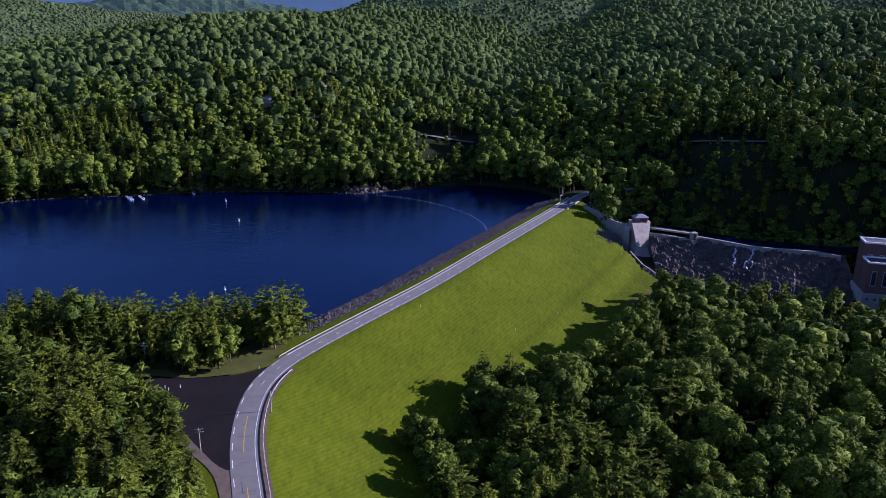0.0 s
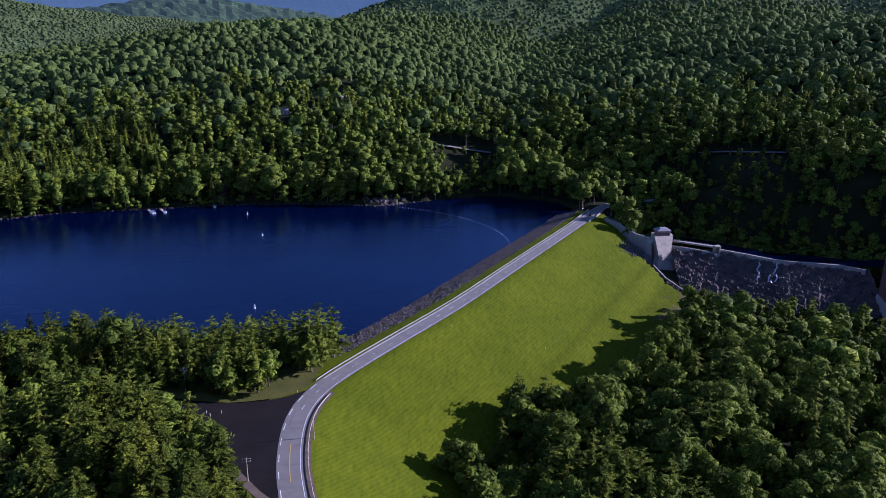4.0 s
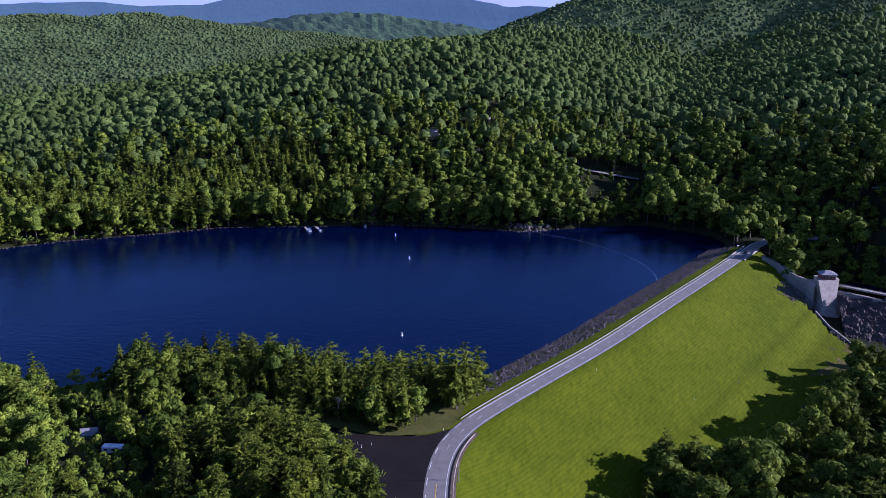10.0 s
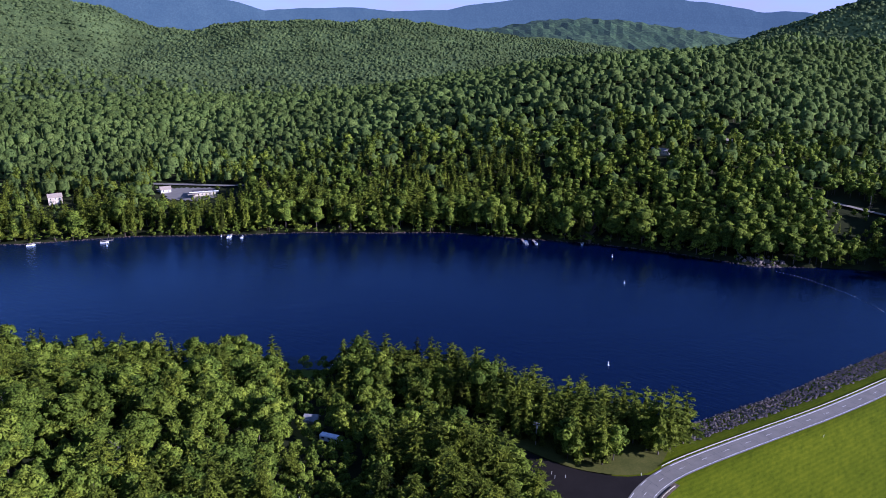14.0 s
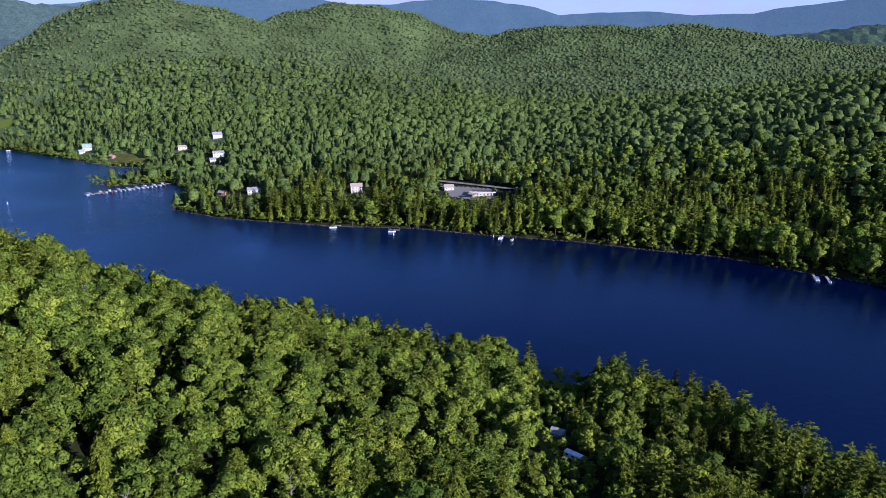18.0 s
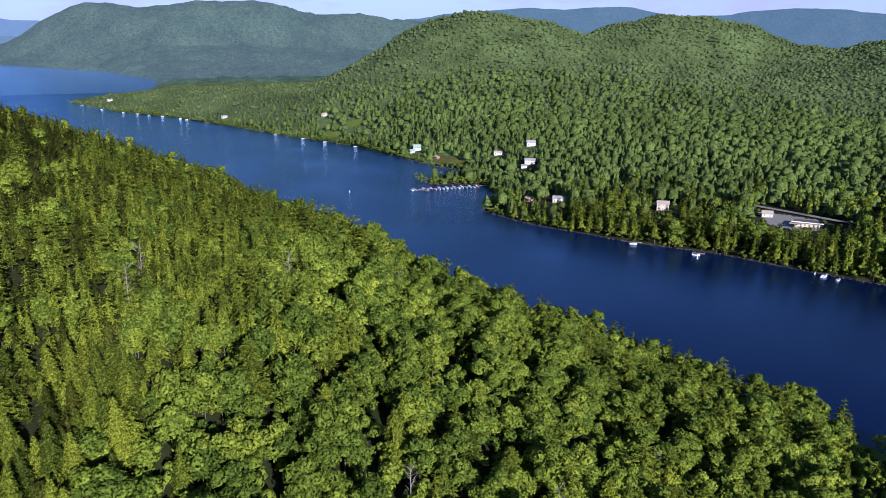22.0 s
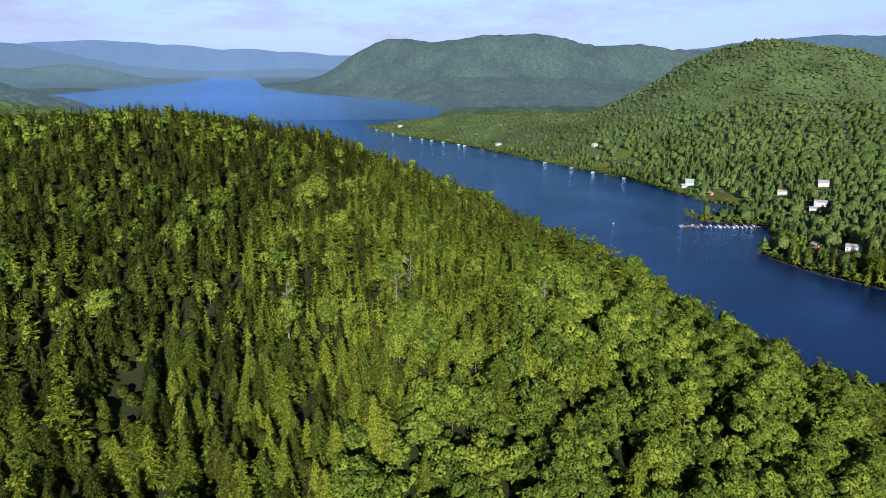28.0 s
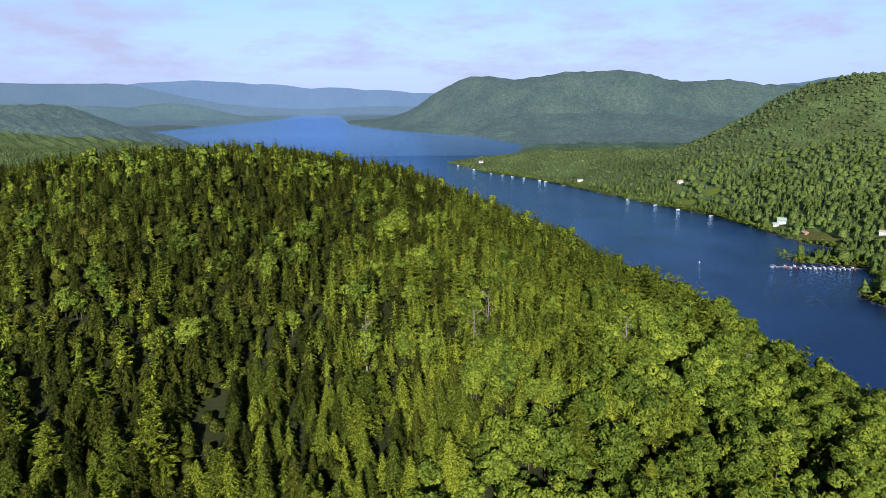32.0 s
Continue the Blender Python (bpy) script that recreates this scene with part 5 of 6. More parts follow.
def guardrail(name, line, off, label):
    g = thing(name, label, "guardrail", at=(float(line[0][0]), float(line[0][1]), CREST_Z))
    inv = g.matrix_world.inverted()
    n2 = normals(line)
    path = line + n2 * off
    bm = bmesh.new()
    prof = [(0, 0.45), (0.06, 0.52), (0.0, 0.58), (0.06, 0.66), (0, 0.75), (-0.03, 0.75), (-0.03, 0.45)]
    rings = [[bm.verts.new(inv @ Vector((p[0] + nn[0] * a, p[1] + nn[1] * a, CREST_Z + 0.05 + z))) for a, z in prof] for p, nn in zip(path, n2)]
    for r0, r1 in zip(rings, rings[1:]):
        for k in range(len(prof)):
            bm.faces.new((r0[k], r0[(k + 1) % len(prof)], r1[(k + 1) % len(prof)], r1[k]))
    part("rail", bm, M_RAIL, g, "pale weathered steel rail")
    me = None
    for k in range(0, len(path), 4):
        x, y = path[k] + n2[k] * (0.12 if off > 0 else -0.12)
        if me is None:
            ob = part("post", box(bmesh.new(), (0.16, 0.16, 0.95), (0, 0, -0.2), 0, 0.02), M_WOOD, g)
            me = ob.data
        else:
            ob = new("post", me)
            ob.parent = g
        ob.matrix_local = inv @ Matrix.Translation((x, y, CREST_Z))
    return g


v, f = strip(resample(ROAD[:8], 1.5), 0 * resample(ROAD[:8], 1.5)[:, 0] + CREST_Z + 0.06, 3.95, 6.6, 0.03, 3)
tagged(new("gravel_edge", mesh_np("gravel_edge", v, f, [M_GRAVEL])), "narrow brown gravel edge under the guardrail", "shoulder", kind="structure")
up_line = fine_line[(fine_line[:, 1] > 238) & (fine_line[:, 1] < 488)]
guardrail("guardrail", up_line, -4.6, "long pale guardrail on wooden posts beside the road")
bend_line = fine_line[(fine_line[:, 1] > 110) & (fine_line[:, 1] < 232)]
guardrail("guardrail", bend_line, 5.7, "low guardrail on wooden posts along the bend")


# ---- riprap and rocks ----
def stones(name, p, size, seed, material, label, category="stones"):
    """Broken stones, each turned and shaped by chance, as one mass."""
    rng = np.random.RandomState(seed)
    v = ICO_V[None] * (1 + rng.normal(0, 0.22, (len(p), len(ICO_V), 1))) * rng.uniform(0.6, 1.2, (len(p), 1, 3))
    a = rng.rand(len(p)) * 6.28
    ca, sa = np.cos(a)[:, None], np.sin(a)[:, None]
    v = np.stack([v[..., 0] * ca - v[..., 1] * sa, v[..., 0] * sa + v[..., 1] * ca, v[..., 2]], -1) * size[:, None, None] + p[:, None]
    f = ICO_F[None] + (np.arange(len(p)) * len(ICO_V))[:, None, None]
    return tagged(new(name, mesh_np(name, v.reshape(-1, 3), f.reshape(-1, 3), [material])), label, category, kind="stuff")


def along(line, n, lo, hi, rng):
    k = rng.randint(0, len(line) - 1, n)
    u = rng.uniform(lo, hi, n)
    return line[k] + normals(line)[k] * u[:, None] + rng.uniform(-0.5, 0.5, (n, 2)), u


rr = np.random.RandomState(12)
crest_line_ = fine_line[(fine_line[:, 1] > 256) & (fine_line[:, 1] < 512)]
rp, ru = along(crest_line_, 5000, -28.8, -11.5, rr)
rzz = dam_profile(rp[:, 0], rp[:, 1])[0]
stones("riprap", np.c_[rp, rzz + 0.05], rr.uniform(0.30, 0.68, len(rp)), 13, M_STONE, "grey broken riprap stones on the upstream bank")
sp = bank_rng.permutation(line_points(FAR_SHORE[14:-4], 0.7)[0])[:1500] + bank_rng.normal(0, 0.8, (1500, 2))
stones("shore_rocks", np.c_[sp, np.full(len(sp), 0.05)], bank_rng.uniform(0.3, 0.8, len(sp)), 14, M_ROCK, "small pale rocks lining the lake shore")
pp = np.stack([rr.normal(-113, 7, 170), rr.normal(537, 4.5, 170)], -1)
stones("rock_pile", np.c_[pp, ground_height(pp[:, 0], pp[:, 1]) + 0.3], rr.uniform(0.6, 1.7, 170), 15, M_STONE, "heap of pinkish grey boulders on the shore")
gp = np.stack([rr.normal(62, 4.0, 260), rr.normal(463, 5.0, 260)], -1)
stones("wall_rubble", np.c_[gp, dam_profile(gp[:, 0], gp[:, 1])[0] + 0.1], rr.uniform(0.3, 0.7, 260), 16, M_STONE, "loose grey stones below the wing wall")
ep = END_A + (END_B - END_A) * rr.uniform(0.62, 1.1, (240, 1)) + rr.normal(0, 1.3, (240, 2))
stones("edge_stones", np.c_[ep, dam_profile(ep[:, 0], ep[:, 1])[0] - 0.3], rr.uniform(0.4, 1.0, 240), 17, M_ROCK, "pale stones along the toe of the grass slope")


# ---- outlet works ----
def block(name, corners_low, corners_high, material, label="", parent=None):
    """A solid with four corners below and four above."""
    bm = bmesh.new()
    a, b = [bm.verts.new(c) for c in corners_low], [bm.verts.new(c) for c in corners_high]
    bm.faces.new(a[::-1])
    bm.faces.new(b)
    for k in range(4):
        bm.faces.new((a[k], a[(k + 1) % 4], b[(k + 1) % 4], b[k]))
    bmesh.ops.bevel(bm, geom=bm.edges[:], offset=0.12, segments=1, affect="EDGES")
    bmesh.ops.recalc_face_normals(bm, faces=bm.faces[:])
    return part(name, bm, material, parent, label)


def wall_run(name, line, z_top, z_low, thick, material, label):
    """A wall along a line, with its own top height at each corner."""
    bm = bmesh.new()
    line = np.asarray(line, float)
    n2 = normals(line) * thick / 2
    rings = [[bm.verts.new((*(p + m), zl)), bm.verts.new((*(p + m), zt)), bm.verts.new((*(p - m), zt)), bm.verts.new((*(p - m), zl))] for p, m, zt, zl in zip(line, n2, z_top, z_low)]
    for r0, r1 in zip(rings, rings[1:]):
        for k in range(4):
            bm.faces.new((r0[k], r0[(k + 1) % 4], r1[(k + 1) % 4], r1[k]))
    bm.faces.new(rings[0])
    bm.faces.new(rings[-1][::-1])
    bmesh.ops.recalc_face_normals(bm, faces=bm.faces[:])
    return tagged(part(name, bm, material), label, "wall", kind="structure")


def fence(name, line, z, high, gap, label):
    g = thing(name, label, "fence", at=(line[0][0], line[0][1], z[0]))
    inv = g.matrix_world.inverted()
    run = np.r_[0, np.cumsum(np.hypot(*np.diff(np.array(line), axis=0).T))]
    pts = [inv @ Vector((float(np.interp(t, run, [p[0] for p in line])), float(np.interp(t, run, [p[1] for p in line])), float(np.interp(t, run, z)))) for t in np.arange(0, run[-1], gap)]
    for p in pts:
        part("post", rod(bmesh.new(), p, p + Vector((0, 0, high)), 0.05, 0.05, 6), M_STEEL, g)
    for lvl in (0.5, 1.0):
        bm = bmesh.new()
        for a, b in zip(pts, pts[1:]):
            rod(bm, a + Vector((0, 0, high * lvl)), b + Vector((0, 0, high * lvl)), 0.035, 0.035, 4)
        part("rail", bm, M_STEEL, g)
    return g


GATE = (82.0, 468.0)
wall_run("wall_wing", [(48, 495), (56.5, 489.5), (62, 481), (67, 475), (76, 469)], [CREST_Z, 4.6, 2.4, 1.4, 0.6], [-2, -4, -8, -10, -14], 0.8, M_CONCRETE, "grey concrete wing wall stepping down from the road")
fence("chain_fence", [(48, 495), (56.5, 489.5), (62, 481), (67, 475)], [CREST_Z, 4.6, 2.4, 1.4], 1.3, 2.2, "low steel pipe fence on the wing wall")
outlet = thing("gate_tower", "stained concrete gate tower with a sloping face and a small gatehouse", "tower", at=(GATE[0], GATE[1], -14))
o_inv = outlet.matrix_world.inverted()


def rel(c):
    return tuple(Vector(c) - Vector((GATE[0], GATE[1], -14)))


block("face", [rel(c) for c in ((80, 456.5, -11), (87.5, 460.5, -11), (89, 477, -11), (77, 474, -11))], [rel(c) for c in ((76.8, 463.5, 3), (89.6, 470, 3), (88.5, 478, 3), (76, 474, 3))], M_CONCRETE, "tan concrete face stained by water", outlet)
block("base", [rel(c) for c in ((78, 452, -19), (90, 454, -19), (94, 476, -19), (74, 474, -19))], [rel(c) for c in ((79.5, 457.5, -11), (87, 460.5, -11), (92, 476, -6), (76, 474, -8))], M_CONCRETE, "dark wet concrete footing", outlet)
block("side_wall", [rel(c) for c in ((72, 467, -16), (76, 463, -16), (79, 470, -16), (74, 472, -16))], [rel(c) for c in ((72, 468, -1.5), (75.5, 464.5, -3), (78, 470, 1), (74, 472, 1))], M_CONCRETE, "sunlit concrete side wall", outlet)
gh = part("gatehouse", box(bmesh.new(), (8.6, 5.6, 3.0), rel((82.5, 470, 3.0)), 0.22, 0.08), M_RED, outlet, "gatehouse with red-brown walls")
bm = bmesh.new()
box(bm, (10.0, 7.0, 0.25), rel((82.5, 470, 6.0)), 0.22)
box(bm, (9.8, 6.8, 1.5), rel((82.5, 470, 6.25)), 0.22, 0, 0.35)
part("roof", bm, M_ROOF_GREY, outlet, "pale grey hipped roof")
for k in range(4):
    wx_ = -3.0 + 2.0 * k
    m = Matrix.Translation(rel((82.5, 470, 4.0))) @ Matrix.Rotation(0.22, 4, "Z")
    w = part("window", box(bmesh.new(), (1.4, 0.1, 1.3), m @ Vector((wx_, -2.84, 0)), 0.22), M_PAINT, outlet)
    part("pane", box(bmesh.new(), (1.2, 0.06, 1.1), m @ Vector((wx_, -2.91, 0.1)), 0.22), M_GLASS, w)
wall_run("wall_spillway_deck", [(89, 474), (102, 468), (115, 462)], [-1.6, -1.4, -1.2], [-2.6, -2.4, -2.2], 2.6, M_CONCRETE, "concrete walkway deck over the spillway")
wall_run("wall_spillway_sill", [(89, 470), (102, 465), (115, 460)], [-4.4, -4.6, -4.8], [-16, -16, -16], 3.0, M_CONCRETE, "pale concrete spillway sill under the deck")
fence("deck_railing", [(89, 472.8), (102, 466.8), (115, 460.8)], [-1.6, -1.4, -1.2], 1.1, 2.4, "thin steel railing along the spillway deck")
pier = thing("spillway_pier", "square concrete pier at the end of the deck", "pier", at=(115.5, 459, -16))
part("shaft", box(bmesh.new(), (3.6, 4.0, 11.0), (0, 0, 0), 0.4, 0.12), M_CONCRETE, pier)
for dx_ in (-1.2, 1.2):
    part("column", box(bmesh.new(), (0.9, 3.0, 4.4), (dx_, 0.6, 11.0), 0.4, 0.06), M_CONCRETE, pier)
part("cap", box(bmesh.new(), (4.0, 3.4, 0.5), (0, 0.5, 15.4), 0.4, 0.06), M_CONCRETE, pier)
wall_run("wall_spillway_crest", [(117, 461.5), (132, 453), (146, 444.5), (158, 441.5), (170, 441), (184, 439), (196, 434)], [-2.8, -2.8, -2.9, -3.0, -3.1, -3.2, -3.8], [-8, -8.5, -9, -9.5, -10, -10, -14], 1.4, M_CONCRETE, "long low concrete spillway wall above bare rock")
TRAIN = np.array([(75, 449), (81, 437), (89, 418), (98, 394)], float)
wall_run("wall_training", TRAIN, dam_profile(TRAIN[:, 0], TRAIN[:, 1])[0] + 0.7, [-20, -20, -22, -23], 0.7, M_CONCRETE, "low concrete training wall beside the grass slope")
# bare rock below the spillway
def rock_height(x, y):
    """Bedrock in tilted ledges, broken by joints, falling away from the spillway wall."""
    crest = np.interp(x, [88, 116, 148, 196], [462, 460, 442, 436])
    fall = np.clip((crest - y) / 42.0, 0, 1)
    bend = 2.2 * np.sin(x / 7.3 + y / 11.0) + 1.3 * np.sin(x / 3.1 - y / 4.7)
    run, joint = 0.45 * x + 0.9 * y + bend, 0.9 * x - 0.4 * y - bend
    ledge = 2.1 * (run / 6.5 % 1.0) ** 1.6 + 0.9 * (run / 2.4 % 1.0) + 0.8 * (joint / 9.0 % 1.0) + 0.45 * (joint / 3.4 % 1.0)
    return -6.9 - 15.0 * fall ** 0.8 + ledge + 1.5 * (cells(x, y, 9, 3) - 0.5) + 0.8 * (cells(x, y, 2.7, 6) - 0.5)


kx, ky = np.meshgrid(np.arange(88, 200, 0.8), np.arange(396, 462, 0.8), indexing="ij")
slope_y = np.interp(kx, [88, 116, 148, 196], [462, 460, 442, 436])
kz = rock_height(kx, ky) + np.random.RandomState(6).uniform(-0.2, 0.2, kx.shape)
kf = grid_faces(*kx.shape, False)
kk_ = (ky < slope_y + 1).ravel()[kf].all(1)
rock = new("ground_rock", mesh_np("ground_rock", np.stack([kx, ky, kz], -1), kf[kk_][:, ::-1], [M_ROCK]))
tagged(rock, "dark broken bedrock below the spillway wall", "rock", kind="structure")
for k, (fx, fy) in enumerate(((138, 446), (146.5, 441), (141.5, 434))):
    ln = np.array([(fx + 0.5 * math.sin(j * 2.9 + 2 * k) + 0.8 * math.sin(j * 0.7 + k) - 0.25 * j, fy - 1.0 * j) for j in range(17 - 4 * k)])
    zz = rock_height(ln[:, 0], ln[:, 1]) + 0.25
    v, f = strip(ln, zz, -0.42, 0.42, 0.5, 3)
    tagged(new("water_seep", mesh_np("water_seep", v, f, [M_FOAM], smooth=True)), "thin white trickle of water running over rock", "trickle", kind="structure")
# parapets at the far end of the road
for side, lab in ((4.9, "pale concrete parapet at the end of the crest road"), (-4.9, "pale concrete parapet at the end of the crest road")):
    seg = fine_line[(fine_line[:, 1] > 483) & (fine_line[:, 1] < 512)]
    wall_run("wall_parapet", seg[::6] + normals(seg[::6]) * side, [CREST_Z + 1.0] * len(seg[::6]), [CREST_Z - 2.5] * len(seg[::6]), 0.5, M_CONCRETE, lab)

# powerhouse
ph = thing("powerhouse", "brown brick powerhouse with pale roof copings on a concrete base", "building", at=(211.5, 400, -21), rz=radians(-8))
part("base", box(bmesh.new(), (38, 22, 10.5), (0, 0, -1), 0, 0.3), M_CONCRETE, ph, "grey concrete base above the river")
for nm, w_, d_, h_, y_ in (("front_hall", 36, 11, 17, -5), ("rear_hall", 36, 10, 25, 6)):
    hall = part("wall", box(bmesh.new(), (w_, d_, h_), (0, y_, 9.5), 0, 0.1), M_BRICK, ph, "brown brick wall")
    bm = bmesh.new()
    for sx, sy, lx, ly in ((0, -d_ / 2, w_ + 0.6, 0.8), (0, d_ / 2, w_ + 0.6, 0.8), (-w_ / 2, 0, 0.8, d_ - 0.8), (w_ / 2, 0, 0.8, d_ - 0.8)):
        box(bm, (lx, ly, 0.9), (sx, y_ + sy, 9.5 + h_))
    part("coping", bm, M_PAINT, hall, "pale stone coping")
    part("roof", box(bmesh.new(), (w_ - 0.9, d_ - 0.9, 0.2), (0, y_, 9.52 + h_)), M_ROOF_DARK, hall, "dark flat roof")
    for k in range(6):
        w = part("window", box(bmesh.new(), (2.6, 0.14, h_ * 0.5), (-14.5 + 5.8 * k, y_ - d_ / 2 - 0.04, 9.5 + h_ * 0.25)), M_STEEL, hall)
        part("pane", box(bmesh.new(), (2.2, 0.1, h_ * 0.46), (-14.5 + 5.8 * k, y_ - d_ / 2 - 0.1, 9.5 + h_ * 0.27)), M_GLASS, w)
for k in range(9):
    part("vent", box(bmesh.new(), (1.3, 0.2, 1.4), (-16 + 4 * k, -11.05, 5.5)), M_ROOF_DARK, ph)


# ---- poles and posts ----
def utility_pole(at, h, rz, label, arms=1):
    p = thing("utility_pole", label, "pole", "utility poles", at, rz)
    part("mast", rod(bmesh.new(), (0, 0, -0.5), (0, 0, h), 0.17, 0.11, 8), M_WOOD, p)
    for k in range(arms):
        part("crossarm", box(bmesh.new(), (2.6, 0.12, 0.14), (0, 0.1, h - 0.6 - 0.9 * k), 0, 0.01), M_WOOD, p)
        for x in (-1.15, -0.45, 0.45, 1.15):
            part("insulator", rod(bmesh.new(), (x, 0.1, h - 0.46 - 0.9 * k), (x, 0.1, h - 0.24 - 0.9 * k), 0.05, 0.03, 6), M_HULL, p)
    return p


utility_pole((-102, 190, CREST_Z), 8.6, 0.3, "grey wooden utility pole with one crossarm beside the asphalt")
utility_pole((-89, 177, CREST_Z), 8.0, 0.3, "grey wooden utility pole on the gravel shoulder", 2)
tp = utility_pole((-131, 226, CREST_Z), 10.0, 0.2, "tall utility pole with a transformer among the pines", 2)
part("transformer", rod(bmesh.new(), (0.35, 0, 7.4), (0.35, 0, 8.4), 0.28, 0.28, 10), M_STEEL, tp, "grey transformer can")
utility_pole((-76, 202, 5.4), 8.6, 1.2, "slim wooden pole standing on the grass by the bend", 0)
fp = utility_pole((31, 484, CREST_Z - 0.3), 9.5, 0.6, "pale pole with a lamp arm beside the dam road", 0)
part("lamp", box(bmesh.new(), (1.6, 0.3, 0.4), (0.6, 0, 8.9), 0, 0.04), M_PAINT, fp)
for at, c in (((3, 311), M_PAINT), ((68, 440), M_YELLOW), ((-40, 300), M_PAINT), ((24, 340), M_PAINT), ((-117, 212), M_PAINT), ((-115, 210.5), M_PAINT), ((-112, 213), M_PAINT), ((-90, 230), M_PAINT)):
    z0 = float(np.where(on_dam(np.array(at[0] * 1.0), np.array(at[1] * 1.0)), dam_profile(np.array(at[0] * 1.0), np.array(at[1] * 1.0))[0], CREST_Z))
    mk = thing("marker_post", "short painted survey marker post in the grass", "post", "marker posts", (*at, z0))
    part("stake", rod(bmesh.new(), (0, 0, -0.2), (0, 0, 1.1), 0.08, 0.08, 8), c, mk)
    part("cap", rod(bmesh.new(), (0, 0, 1.1), (0, 0, 1.25), 0.12, 0.08, 8), M_PAINT, mk)

# a car stopped at the end of the crest road
car = thing("car", "dark parked car at the far end of the dam road", "car", at=(38.5, 498, CREST_Z + 0.14), rz=radians(66))
bm = bmesh.new()
box(bm, (4.4, 1.8, 0.62), (0, 0, 0.32), 0, 0.12)
part("body", bm, M_CAR, car)
part("cabin", box(bmesh.new(), (2.3, 1.6, 0.6), (-0.2, 0, 0.92), 0, 0.1, 0.78), M_GLASS, car, "dark glass cabin")
for x in (-1.4, 1.4):
    for y in (-0.82, 0.82):
        w = part("wheel", rod(bmesh.new(), (x, y - 0.1, 0.32), (x, y + 0.1, 0.32), 0.32, 0.32, 12), M_RUBBER, car)
        part("rim", rod(bmesh.new(), (x, y - 0.115, 0.32), (x, y + 0.115, 0.32), 0.19, 0.19, 8), M_STEEL, w)


# ---- houses ----
def gable(bm, w, d, h, rise, over):
    """A pitched roof with its ridge along x."""
    x, y, t = w / 2 + over, d / 2 + over, 0.25
    low = h - over * rise / (d / 2)
    v = [bm.verts.new(c) for c in ((-x, -y, low), (x, -y, low), (x, 0, h + rise), (-x, 0, h + rise), (-x, y, low), (x, y, low))]
    u = [bm.verts.new(Vector(c.co) + Vector((0, 0, t))) for c in v]
    for q in ((0, 1, 2, 3), (3, 2, 5, 4)):
        bm.faces.new([v[k] for k in q[::-1]])
        bm.faces.new([u[k] for k in q])
    for a, b in ((0, 1), (1, 2), (2, 5), (5, 4), (4, 3), (3, 0)):
        bm.faces.new((v[a], v[b], u[b], u[a]))
    return bm


def house(at, size, rz, wall, roof, label, rise=2.2, floors=1, chimney=False, name="house", category="house"):
    w, d, h = size
    g0 = float(ground_height(np.array([at[0] * 1.0]), np.array([at[1] * 1.0]))[0])
    z = g0 if len(at) < 3 else at[2]
    t = thing(name, label, category, at=(at[0], at[1], z), rz=rz)
    part("foundation", box(bmesh.new(), (w + 0.2, d + 0.2, 3.0), (0, 0, -2.5)), M_CONCRETE, t)
    bm = bmesh.new()
    box(bm, (w, d, h - 0.5), (0, 0, 0.5))
    if rise > 0.5:
        a = [bm.verts.new(c) for c in ((-w / 2, -d / 2, h), (-w / 2, d / 2, h), (-w / 2, 0, h + rise), (w / 2, -d / 2, h), (w / 2, d / 2, h), (w / 2, 0, h + rise))]
        bm.faces.new((a[0], a[2], a[1]))
        bm.faces.new((a[3], a[4], a[5]))
    part("wall", bm, wall, t)
    if rise > 0.5:
        part("roof", gable(bmesh.new(), w, d, h, rise, 0.5), roof, t)
    else:
        part("roof", box(bmesh.new(), (w + 0.6, d + 0.6, 0.4), (0, 0, h), 0, 0.05), roof, t)
    for fl in range(floors):
        zc = 1.4 + fl * 2.8
        for sy in (-1, 1):
            k = max(2, int(w / 3.2))
            for i in range(k):
                x = (i + 0.5) / k * w - w / 2
                if fl == 0 and sy < 0 and i == k // 2:
                    dr = part("door", box(bmesh.new(), (1.0, 0.1, 2.05), (x, -d / 2 - 0.04, 0.5)), M_WOOD, t)
                    part("handle", box(bmesh.new(), (0.08, 0.08, 0.12), (x + 0.35, -d / 2 - 0.12, 1.45)), M_STEEL, dr)
                    continue
                wd = part("window", box(bmesh.new(), (1.2, 0.1, 1.4), (x, sy * (d / 2 + 0.03), zc)), M_PAINT, t)
                part("pane", box(bmesh.new(), (0.96, 0.08, 1.16), (x, sy * (d / 2 + 0.075), zc + 0.12)), M_GLASS, wd)
        for sx in (-1, 1):
            wd = part("window", box(bmesh.new(), (0.1, 1.2, 1.4), (sx * (w / 2 + 0.03), 0, zc)), M_PAINT, t)
            part("pane", box(bmesh.new(), (0.08, 0.96, 1.16), (sx * (w / 2 + 0.075), 0, zc + 0.12)), M_GLASS, wd)
    if chimney:
        part("chimney", box(bmesh.new(), (0.8, 0.8, 2.2), (w * 0.22, d * 0.1, h + rise * 0.5), 0, 0.04), M_BRICK, t)
    return t


